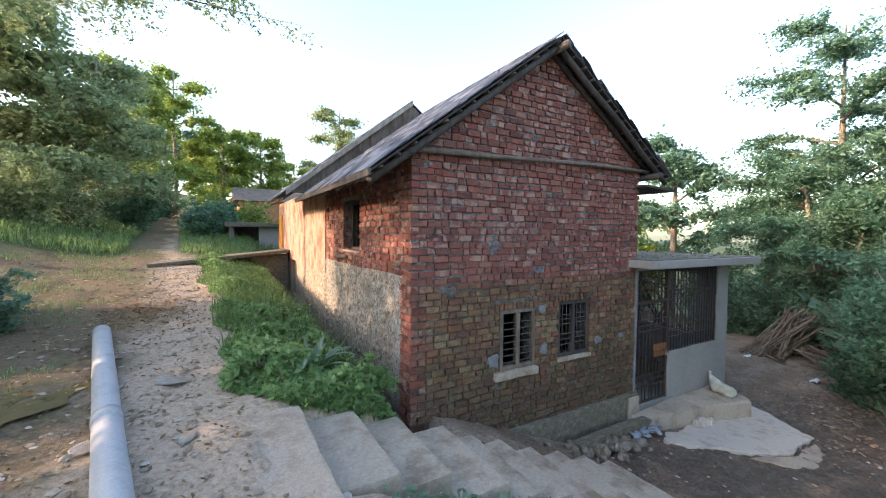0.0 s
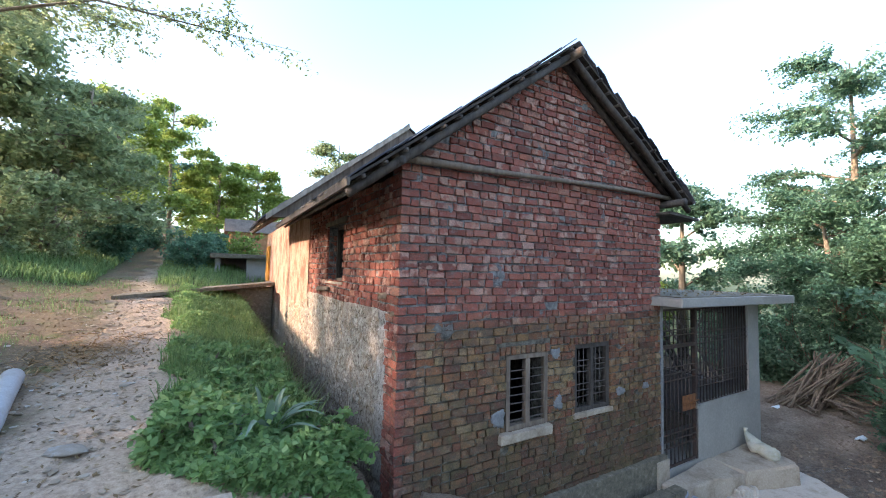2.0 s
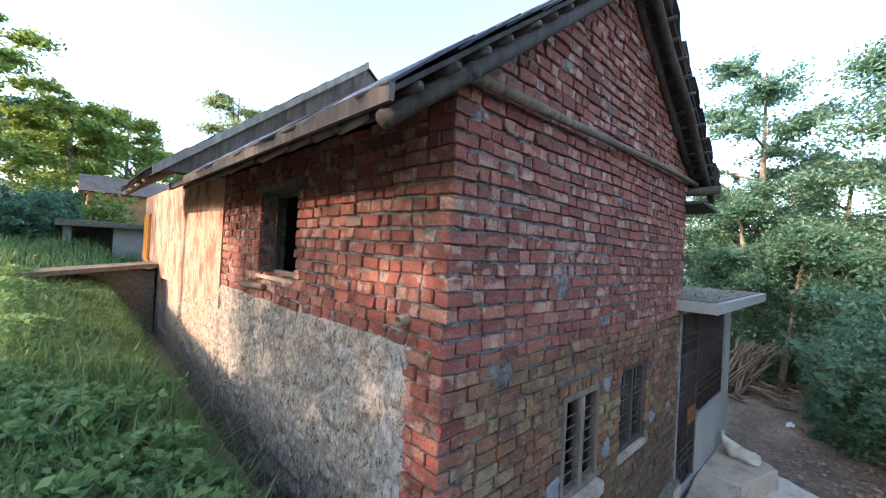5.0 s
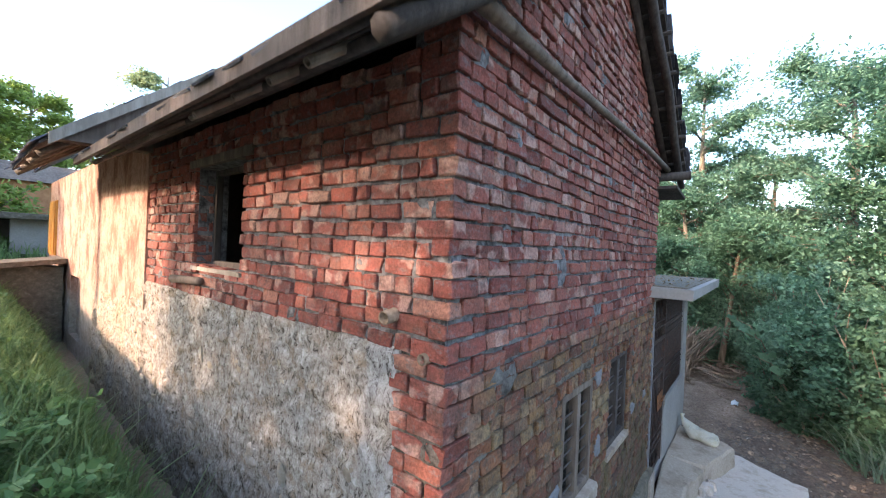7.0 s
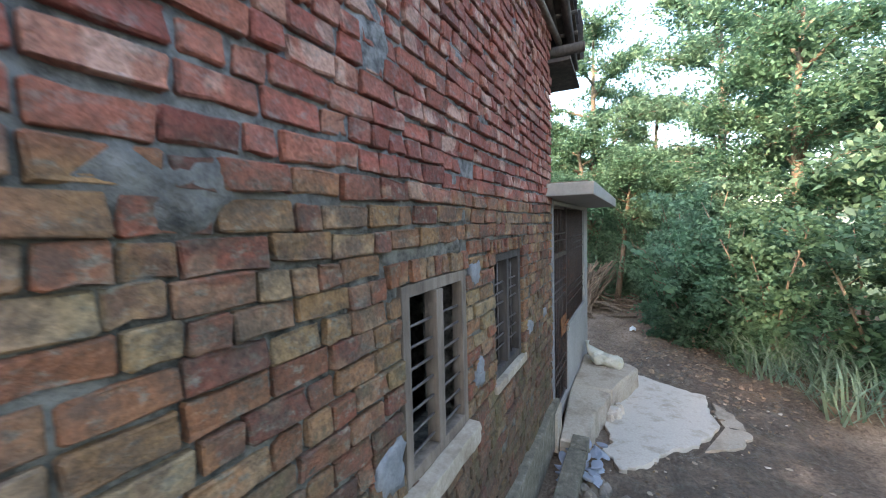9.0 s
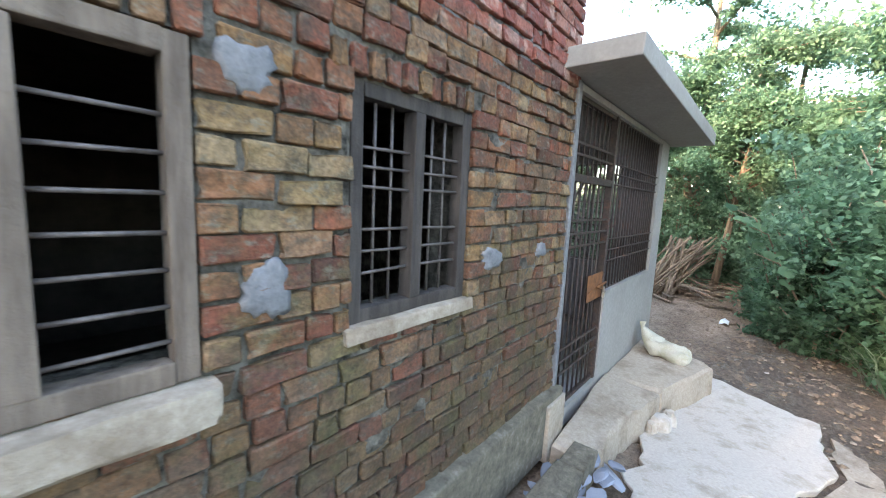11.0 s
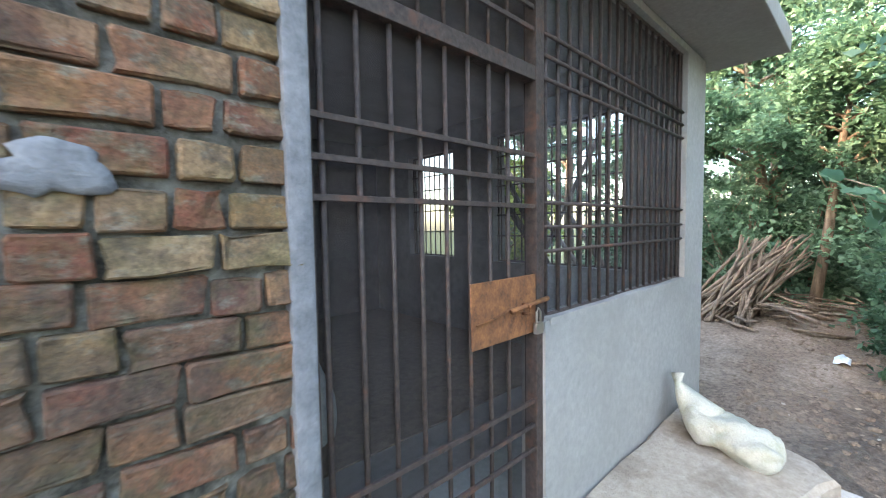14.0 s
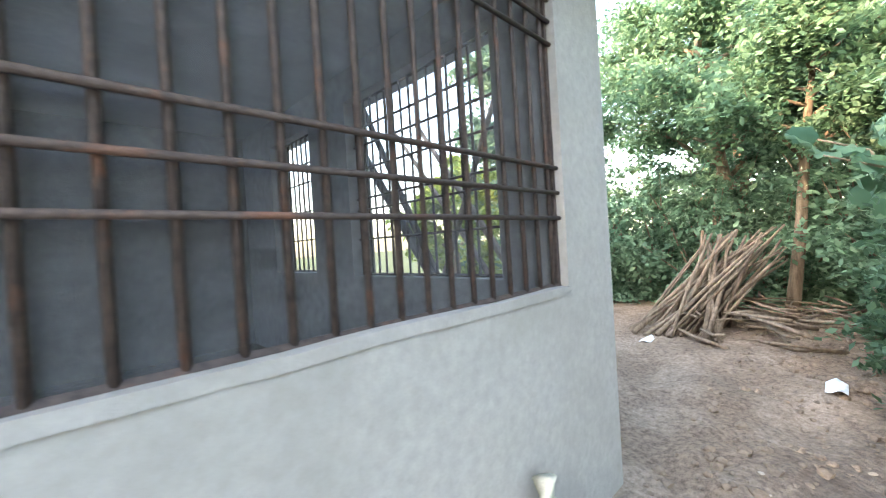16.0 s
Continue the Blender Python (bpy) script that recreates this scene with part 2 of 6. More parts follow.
BARK = material("tree_bark", wood_colour((0.14, 0.11, 0.08), (0.32, 0.27, 0.21)), 0.95, bump=0.7, bump_scale=40)
ORANGE_WOOD = material("orange_door_paint", wood_colour((0.42, 0.17, 0.03), (0.62, 0.30, 0.06)), 0.7, bump=0.2, bump_scale=40)
SLATE = material("roof_slate", lambda nt: mix(nt, calc(nt, "MULTIPLY", mask(nt, noise_tex(nt, 5, 5, 0.7), 0.5, 0.7), 0.6),
                 ramp(nt, piece_random(nt), [(0, (0.022, 0.026, 0.034)), (0.5, (0.065, 0.072, 0.094)), (1, (0.17, 0.185, 0.225))]), (0.05, 0.046, 0.04)), 0.7, bump=0.4, bump_scale=50, spec=0.3)
IRON = material("brown_painted_iron", lambda nt: mix(nt, mask(nt, noise_tex(nt, 7, 6, 0.7), 0.55, 0.74),
                ramp(nt, noise_tex(nt, 40, 4), [(0.3, (0.034, 0.026, 0.024)), (0.7, (0.082, 0.060, 0.052))]), (0.14, 0.062, 0.038)), 0.6, metal=0.1, bump=0.3, bump_scale=120)
GREY_IRON = material("grey_window_bar", lambda nt: ramp(nt, noise_tex(nt, 30, 4), [(0.3, (0.075, 0.062, 0.058)), (0.7, (0.16, 0.138, 0.13))]), 0.55, metal=0.3)
SHEET = material("dark_brown_sheet_steel", lambda nt: mix(nt, calc(nt, "MULTIPLY", mask(nt, noise_tex(nt, 3, 6, 0.7), 0.48, 0.7), 0.7),
                 ramp(nt, noise_tex(nt, 20, 5, 0.7), [(0.3, (0.032, 0.026, 0.027)), (0.7, (0.065, 0.050, 0.048))]), (0.10, 0.062, 0.048)), 0.7, metal=0.0, bump=0.15, bump_scale=25)
RUST = material("rusty_plate", lambda nt: ramp(nt, noise_tex(nt, 16, 8, 0.8), [(0.33, (0.07, 0.032, 0.02)), (0.48, (0.18, 0.075, 0.034)), (0.62, (0.29, 0.125, 0.048)), (0.76, (0.12, 0.058, 0.035))]), 0.8, bump=0.3, bump_scale=60)
BRASS = material("dull_padlock_metal", lambda nt: (0.42, 0.38, 0.32), 0.4, metal=0.8)
PIPE = material("pale_blue_plastic_pipe", lambda nt: mix(nt, calc(nt, "MULTIPLY", mask(nt, noise_tex(nt, 5, 6, 0.7), 0.5, 0.72), 0.6),
                ramp(nt, noise_tex(nt, 60, 3), [(0.3, (0.35, 0.365, 0.385)), (0.7, (0.44, 0.45, 0.465))]), (0.25, 0.225, 0.19)), 0.6, bump=0.15)
CLAY = material("clay_pipe", lambda nt: ramp(nt, noise_tex(nt, 30, 4), [(0.3, (0.16, 0.11, 0.075)), (0.7, (0.32, 0.24, 0.17))]), 0.8, bump=0.3)
SACKING = material("white_woven_sack", lambda nt: mix(nt, calc(nt, "MULTIPLY", mask(nt, noise_tex(nt, 6, 5, 0.65), 0.5, 0.72), 0.6),
                   ramp(nt, noise_tex(nt, 120, 3), [(0.3, (0.40, 0.39, 0.32)), (0.7, (0.52, 0.51, 0.43))]), (0.26, 0.25, 0.14)), 0.75, bump=0.9, bump_scale=15)
SCRAP = material("pale_plastic_scrap", lambda nt: ramp(nt, noise_tex(nt, 20, 4), [(0.3, (0.50, 0.56, 0.58)), (0.7, (0.72, 0.75, 0.75))]), 0.6)
# cement with the shade of the porch interior put into its grey
PORCH_CEMENT = material("shade_darkened_cement", lambda nt: ramp(nt, noise_tex(nt, 7, 7, 0.75), [(0.3, (0.09, 0.085, 0.082)), (0.7, (0.17, 0.162, 0.157))]), 0.9, bump=0.4, bump_scale=30)
# near-black stand-in for the shade inside the unlit rooms
ROOM_SHADE = material("shade_dark_room", lambda nt: ramp(nt, noise_tex(nt, 5, 5), [(0.3, (0.05, 0.045, 0.04)), (0.7, (0.10, 0.085, 0.075))]), 0.95)


PALE = material("pale_screed", lambda nt: mix(nt, mask(nt, noise_tex(nt, 3.5, 6, 0.7), 0.5, 0.68), ramp(nt, noise_tex(nt, 40, 5, 0.7), [(0.3, (0.45, 0.40, 0.345)), (0.7, (0.56, 0.51, 0.45))]), (0.34, 0.285, 0.225)), 0.85, bump=0.3, bump_scale=50)
SMEAR = material("grey_cement_smear", lambda nt: ramp(nt, noise_tex(nt, 20, 6, 0.7), [(0.3, (0.12, 0.123, 0.13)), (0.7, (0.24, 0.243, 0.252))]), 0.9, bump=0.5, bump_scale=40)
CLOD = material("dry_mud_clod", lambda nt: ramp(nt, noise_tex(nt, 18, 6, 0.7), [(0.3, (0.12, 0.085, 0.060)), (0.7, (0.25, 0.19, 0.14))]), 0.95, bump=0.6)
GRAVEL = material("brown_gravel", lambda nt: ramp(nt, piece_random(nt), [(0, (0.20, 0.155, 0.11)), (0.5, (0.33, 0.265, 0.20)), (0.85, (0.40, 0.34, 0.275)), (1, (0.48, 0.45, 0.41))]), 0.95, bump=0.5)
BLUE_STONE = material("blue_grey_slab_stone", lambda nt: ramp(nt, piece_random(nt), [(0, (0.17, 0.19, 0.23)), (1, (0.30, 0.33, 0.39))]), 0.85, bump=0.4)
OCHRE = material("orange_limewash", lambda nt: ramp(nt, noise_tex(nt, 4, 5, 0.65), [(0.3, (0.40, 0.17, 0.075)), (0.7, (0.58, 0.29, 0.15))]), 0.9, bump=0.2)


def ground_colour(nt):
    x, y, z = axis(nt, 0), axis(nt, 1), axis(nt, 2)
    fine = noise_tex(nt, 22, 7, 0.75)
    soft = noise_tex(nt, 1.1, 5, 0.65)
    path = ramp(nt, fine, [(0.32, (0.22, 0.165, 0.12)), (0.5, (0.42, 0.32, 0.235)), (0.68, (0.53, 0.425, 0.325))])
    mud = ramp(nt, fine, [(0.34, (0.075, 0.050, 0.034)), (0.66, (0.26, 0.185, 0.13))])
    dry = ramp(nt, fine, [(0.32, (0.13, 0.095, 0.068)), (0.5, (0.265, 0.20, 0.15)), (0.68, (0.37, 0.295, 0.23))])
    yard = mix(nt, mask(nt, noise_tex(nt, 1.7, 6, 0.7), 0.36, 0.56), dry, mud)
    leafy = ramp(nt, noise_tex(nt, 14, 6, 0.75), [(0.3, (0.075, 0.055, 0.035)), (0.55, (0.17, 0.125, 0.075)), (0.75, (0.27, 0.205, 0.12))])
    moss = ramp(nt, noise_tex(nt, 30, 5, 0.7), [(0.3, (0.075, 0.095, 0.03)), (0.7, (0.16, 0.165, 0.065))])
    wob = calc(nt, "MULTIPLY", calc(nt, "SUBTRACT", noise_tex(nt, 0.8, 4), 0.5), 1.6)
    west = mask(nt, calc(nt, "ADD", calc(nt, "ADD", x, calc(nt, "MULTIPLY", y, 0.04)), wob), -0.5, -1.0)
    c = mix(nt, west, path, mix(nt, mask(nt, soft, 0.45, 0.6), leafy, mix(nt, mask(nt, noise_tex(nt, 3, 5), 0.45, 0.6), mud, moss)))
    c = mix(nt, mask(nt, z, -0.4, -1.3), c, yard)
    far = mask(nt, calc(nt, "ABSOLUTE", calc(nt, "ADD", x, calc(nt, "ADD", calc(nt, "MULTIPLY", y, 0.06), calc(nt, "ADD", 0.85, calc(nt, "MULTIPLY", wob, 0.4))))), 0.5, 0.9)
    back = mask(nt, calc(nt, "ADD", y, calc(nt, "MULTIPLY", wob, 2)), 13.0, 16.0)
    c = mix(nt, calc(nt, "MULTIPLY", far, back), c, ramp(nt, noise_tex(nt, 5, 6, 0.7), [(0.3, (0.03, 0.045, 0.012)), (0.7, (0.085, 0.12, 0.035))]))
    wild = mask(nt, x, 17.0, 20.0)
    c = mix(nt, wild, c, (0.06, 0.085, 0.03))
    # damp brown mud round the paving
    dx, dy = calc(nt, "MULTIPLY", calc(nt, "SUBTRACT", x, 8.2), 0.26), calc(nt, "SUBTRACT", y, 2.7)
    d = calc(nt, "ADD", calc(nt, "MULTIPLY", dx, dx), calc(nt, "ADD", calc(nt, "MULTIPLY", dy, dy), wob))
    damp = calc(nt, "MULTIPLY", mask(nt, d, 2.6, 1.3), mask(nt, z, -1.0, -1.4))
    damp = calc(nt, "MULTIPLY", damp, mask(nt, noise_tex(nt, 2.2, 6, 0.7), 0.30, 0.52))
    gloss = calc(nt, "MULTIPLY", damp, mask(nt, noise_tex(nt, 3.0, 5, 0.7, (1, 2, 1)), 0.45, 0.6))
    nt.links.new(calc(nt, "SUBTRACT", 0.92, calc(nt, "MULTIPLY", gloss, 0.62)), nt.nodes["Principled BSDF"].inputs["Roughness"])
    return mix(nt, calc(nt, "MULTIPLY", damp, 0.96), c, ramp(nt, fine, [(0.34, (0.048, 0.037, 0.029)), (0.66, (0.15, 0.115, 0.088))]))


GROUND = material("trodden_earth", ground_colour, 0.92, bump=1.0, bump_scale=24)


def leaf_material(name, a, b, c, rough=0.5, through=0.5):
    m = bpy.data.materials.new(name)
    m.use_nodes = True
    nt = m.node_tree
    p = nt.nodes["Principled BSDF"]
    g = nt.nodes.new("ShaderNodeNewGeometry")
    col = ramp(nt, g.outputs["Random Per Island"], [(0.0, a), (0.5, b), (1.0, c)])
    col = mix(nt, calc(nt, "MULTIPLY", mask(nt, noise_tex(nt, 0.9, 3), 0.4, 0.65), 0.5), col, a)
    nt.links.new(col, p.inputs["Base Color"])
    p.inputs["Roughness"].default_value = rough
    p.inputs["Specular IOR Level"].default_value = 0.35
    t = nt.nodes.new("ShaderNodeBsdfTranslucent")
    nt.links.new(col, t.inputs["Color"])
    mx = nt.nodes.new("ShaderNodeMixShader")
    mx.inputs[0].default_value = through
    nt.links.new(p.outputs[0], mx.inputs[1])
    nt.links.new(t.outputs[0], mx.inputs[2])
    nt.links.new(mx.outputs[0], nt.nodes["Material Output"].inputs[0])
    return m


LEAF_DEEP = leaf_material("deep_green_leaf", (0.095, 0.18, 0.12), (0.16, 0.29, 0.19), (0.24, 0.385, 0.255))
LEAF_MID = leaf_material("mid_green_leaf", (0.075, 0.155, 0.095), (0.125, 0.245, 0.150), (0.20, 0.34, 0.215))
# yellow-green raised above plain leaf tone to carry sunlight in the colour
LEAF_BRIGHT = leaf_material("sun_brightened_leaf", (0.19, 0.27, 0.06), (0.30, 0.39, 0.095), (0.40, 0.48, 0.15))
LEAF_OLIVE = leaf_material("olive_leaf", (0.18, 0.24, 0.12), (0.31, 0.38, 0.19), (0.44, 0.48, 0.25))
# darker copy of the mid green, with hedge-foot shade in the colour
LEAF_SHADE = leaf_material("shaded_undergrowth_leaf", (0.045, 0.095, 0.055), (0.08, 0.16, 0.09), (0.14, 0.25, 0.15))
LEAF_BANK = leaf_material("soft_weed_leaf", (0.13, 0.24, 0.09), (0.23, 0.37, 0.14), (0.33, 0.47, 0.20))
LEAF_DRY = leaf_material("dry_leaf", (0.12, 0.075, 0.035), (0.22, 0.15, 0.075), (0.33, 0.25, 0.14), 0.7, 0.1)
GRASS = leaf_material("grass_blade", (0.105, 0.18, 0.06), (0.18, 0.275, 0.10), (0.26, 0.36, 0.15))
STRAP = leaf_material("blue_green_strap_leaf", (0.09, 0.15, 0.10), (0.15, 0.225, 0.16), (0.21, 0.30, 0.22), 0.4, 0.2)


# ---- mesh helpers ----
def link(name, verts, faces, mat, parent=None, label="", smooth=False):
    me = bpy.data.meshes.new(name)
    me.from_pydata([tuple(v) for v in verts], [], faces)
    me.materials.append(mat)
    if smooth:
        me.shade_smooth()
    ob = new(name, me)
    if parent:
        ob.parent = parent
    return tagged(ob, label)


def quads(name, V, mat, parent=None, label=""):
    """One mesh out of an array (n, 4, 3) of four-cornered faces."""
    n = len(V)
    me = bpy.data.meshes.new(name)
    me.vertices.add(n * 4)
    me.vertices.foreach_set("co", V.reshape(-1).astype(np.float32))
    me.loops.add(n * 4)
    me.loops.foreach_set("vertex_index", np.arange(n * 4, dtype=np.int32))
    me.polygons.add(n)
    me.polygons.foreach_set("loop_start", np.arange(0, n * 4, 4, dtype=np.int32))
    me.update(calc_edges=True)
    me.materials.append(mat)
    ob = new(name, me)
    if parent:
        ob.parent = parent
    return tagged(ob, label)


def part(name, bm, mat, parent=None, label="", smooth=False):
    me = bpy.data.meshes.new(name)
    bm.to_mesh(me)
    bm.free()
    me.materials.append(mat)
    if smooth:
        me.shade_smooth()
    ob = new(name, me)
    if parent:
        ob.parent = parent
    return tagged(ob, label)


def thing(name, label, category, group="", kind="", at=(0, 0, 0)):
    e = new(name)
    e.location = at
    return tagged(e, label, category, group, kind)


def add_box(bm, x0, x1, y0, y1, z0, z1, jitter=0.0, bevel=0.0):
    vs = [bm.verts.new((x + rng.uniform(-jitter, jitter), y + rng.uniform(-jitter, jitter), z + rng.uniform(-jitter, jitter)))
          for z in (z0, z1) for y in (y0, y1) for x in (x0, x1)]
    fs = [bm.faces.new([vs[i] for i in f]) for f in ((0, 2, 3, 1), (4, 5, 7, 6), (0, 1, 5, 4), (2, 6, 7, 3), (0, 4, 6, 2), (1, 3, 7, 5))]
    if bevel:
        es = list({e for f in fs for e in f.edges})
        bmesh.ops.bevel(bm, geom=es, offset=bevel, segments=2, affect="EDGES", profile=0.6)
    return vs


def box(name, x0, x1, y0, y1, z0, z1, mat, parent=None, label="", jitter=0.0, bevel=0.0):
    bm = bmesh.new()
    add_box(bm, x0, x1, y0, y1, z0, z1, jitter, bevel)
    return part(name, bm, mat, parent, label)


def tube_data(pts, radii, sides=8, wobble=0.0):
    """Vertices and faces of a capped tube along points."""
    pts = [Vector(p) for p in pts]
    V, F = [], []
    for i, p in enumerate(pts):
        d = (pts[min(i + 1, len(pts) - 1)] - pts[max(i - 1, 0)]).normalized()
        a = d.orthogonal().normalized() if abs(d.z) > 0.95 else d.cross(Vector((0, 0, 1))).normalized()
        b = d.cross(a)
        for k in range(sides):
            t = 2 * math.pi * k / sides
            r = radii[i] * (1 + rng.uniform(-wobble, wobble))
            V.append(p + a * (r * math.cos(t)) + b * (r * math.sin(t)))
    for i in range(len(pts) - 1):
        for k in range(sides):
            j = (k + 1) % sides
            F.append((i * sides + k, i * sides + j, (i + 1) * sides + j, (i + 1) * sides + k))
    F.append(tuple(range(sides))[::-1])
    F.append(tuple((len(pts) - 1) * sides + k for k in range(sides)))
    return V, F


def tube(name, pts, radii, mat, parent=None, label="", sides=8, wobble=0.0):
    if not hasattr(radii, "__len__"):
        radii = [radii] * len(pts)
    V, F = tube_data(pts, radii, sides, wobble)
    return link(name, V, F, mat, parent, label, smooth=sides > 5)


# ---- ground ----
def smooth(t):
    t = np.clip(t, 0, 1)
    return t * t * (3 - 2 * t)


def path_z(y):
    return np.interp(y, [-30, 0, 4, 8, 13, 20, 30, 45, 80], [-0.15, -0.1, -0.08, 0.12, 0.62, 1.25, 2.2, 3.9, 8.0])


def edge_x(y):
    return np.interp(y, [3.0, 3.7, 4.25, 5.4, 7.5, 10.0, 12.0, 14.0], [0.62, 0.52, 0.30, 0.12, 0.12, -0.10, -0.32, -0.35])


def height(x, y):
    x, y = np.asarray(x, float), np.asarray(y, float)
    p = path_z(y)
    # the yard and the slope under the steps
    slope = np.clip(-0.16 - (x - 0.62) * 0.405, -1.97, p)
    yard = np.where(x < 0.62, p, slope) - 0.25 * smooth((x - 5.2) / 3.6) - 0.25 * smooth((x - 16) / 8)
    # the trench between the path and the house
    e = edge_x(y)
    foot = np.interp(y, [4.0, 5.0, 9.0, 12.0, 16.0, 20.0], [-1.15, -1.12, -1.05, -0.8, -0.6, 0.9])
    t = np.clip((x - e) / (2.0 - e), 0, 1)
    bank = p + (foot - p) * (0.42 * t + 0.58 * smooth((t - 0.62) / 0.36))
    bank = np.where(x < e, p, bank)
    under = smooth((y - 2.45) / 0.2) * smooth((4.0 - y) / 0.15) * smooth((x - 0.2) / 0.3) * smooth((5.3 - x) / 0.4)
    yard = yard - 0.13 * under
    k = smooth((y - 3.76) / 0.30)
    z = np.where(x < 2.4, yard * (1 - k) + bank * k, yard)
    # wooded hillside on one side, valley on the other
    z = z + smooth((-2.6 - x) / 3.0) * 0.35 + 0.20 * np.clip(-4.5 - x, 0, 60)
    z = np.where(x > 2.4, z + (p - z) * smooth((y - 16.5) / 5.0) * smooth((7.5 - x) / 5.0), z)
    fall = np.clip(x - 20, 0, 120) * 0.22 + np.clip(-6 - y, 0, 120) * 0.15 * smooth((x - 2) / 8)
    z = z - fall
    z = z + 0.55 * smooth((2.2 - y) / 2.5) * smooth((x - 8.0) / 3.0) * (1 - smooth((x - 17) / 5))
    return z


def bumpy(x, y):
    x, y = np.asarray(x, float), np.asarray(y, float)
    return (0.018 * np.sin(x * 5.1 + 1.7 * np.sin(y * 2.3)) * np.sin(y * 4.3 + 1.2 * np.sin(x * 3.1))
            + 0.010 * np.sin(x * 13.7 + y * 4.0) * np.sin(y * 11.3 - x * 5.0)
            + 0.05 * smooth((x - 9.8) / 1.0) * smooth((16 - x) / 2.0) * np.sin(x * 3.3 + 2.0 * np.sin(y * 1.9)) * np.sin(y * 3.7 + x))


def ground_at(x, y):
    return float(height(x, y) + bumpy(x, y))


def axis_steps(lo, hi, step, far):
    mid = list(np.arange(lo, hi + 1e-6, step))
    out, d, v = [], step, hi
    while v < far:
        d *= 1.25
        v += d
        out.append(v)
    inn, d, v = [], step, lo
    while v > -far:
        d *= 1.25
        v -= d
        inn.append(v)
    return np.array(inn[::-1] + mid + out)


gx, gy = axis_steps(-4.0, 15.0, 0.13, 2500), axis_steps(-1.0, 17.0, 0.13, 2500)
GX, GY = np.meshgrid(gx, gy)
GZ = height(np.clip(GX, -70, 150), np.clip(GY, -130, 120)) + bumpy(GX, GY) + 0.012 * rng.standard_normal(GX.shape) * (np.abs(GX - 5) < 12)
nx, ny = len(gx), len(gy)
idx = np.arange(nx * ny).reshape(ny, nx)
gf = np.stack([idx[:-1, :-1], idx[:-1, 1:], idx[1:, 1:], idx[1:, :-1]], -1).reshape(-1, 4)
ground = link("ground", np.stack([GX, GY, GZ], -1).reshape(-1, 3), gf.tolist(), GROUND, smooth=True)
tagged(ground, "trodden brown earth path and muddy yard below a hillside", "ground", kind="structure")

# ---- the brick house: numbers ----
GY0, LX0 = 4.53, 2.15            # faces of the gable wall and the long wall
XR = 6.86                        # right end of the gable wall
BASE, BAND, COURSE = -1.58, 0.95, 0.0965
RIDGE_X, RIDGE_Z = 4.50, 4.48
EAVE_L, EAVE_R = (1.52, 2.24), (7.36, 2.64)
SL = (RIDGE_Z - EAVE_L[1]) / (RIDGE_X - EAVE_L[0])
SR = (RIDGE_Z - EAVE_R[1]) / (EAVE_R[0] - RIDGE_X)
WIN_A = (3.62, 4.31, -0.53, 0.38)
WIN_B = (4.83, 5.57, -0.51, 0.42)
WIN_C = (6.63, 7.60, 1.20, 2.12)     # in the long wall, along y


def roof_z(x):
    return RIDGE_Z - (RIDGE_X - x) * SL if x < RIDGE_X else RIDGE_Z - (x - RIDGE_X) * SR


def brick_verts(w, h, d, r, jit=0.004):
    """A worn brick: u 0..w, v 0..h, the face at depth 0, open at the back at -d; ten points round, chipped corners."""
    c = min(0.007, w * 0.2)
    ring = [(c, 0), (w * rng.uniform(0.35, 0.65), 0), (w - c, 0), (w, c), (w, h - c), (w - c, h), (w * rng.uniform(0.35, 0.65), h), (c, h), (0, h - c), (0, c)]
    bite = [0.017 * rng.random() ** 6 for _ in ring]
    wave = [(rng.uniform(-jit, jit), rng.uniform(-jit, jit) * 0.9) for _ in ring]
    lean, slant = rng.uniform(-0.004, 0.007), rng.uniform(-0.004, 0.004)
    r = r * rng.uniform(0.5, 1.3)
    V = []
    for inset, depth in ((0.0, -d), (0.0, -r * 1.2), (r, 0.0)):
        for k, (u, v) in enumerate(ring):
            q = inset + (bite[k] if depth > -0.03 else 0)
            su, sv = (u / w - 0.5) * 2, (v / h - 0.5) * 2
            out = (lean * -sv + slant * su) if depth > -0.03 else 0
            V.append((u - su * q + wave[k][0], v - sv * q * 0.8 + wave[k][1], depth + out - (bite[k] * 0.6 if inset else 0) + rng.uniform(-0.0015, 0.0015)))
    return V


BRICK_FACES = [(a + i, a + (i + 1) % 10, b + (i + 1) % 10, b + i) for a, b in ((0, 10), (10, 20)) for i in range(10)] + [tuple(range(20, 30))]


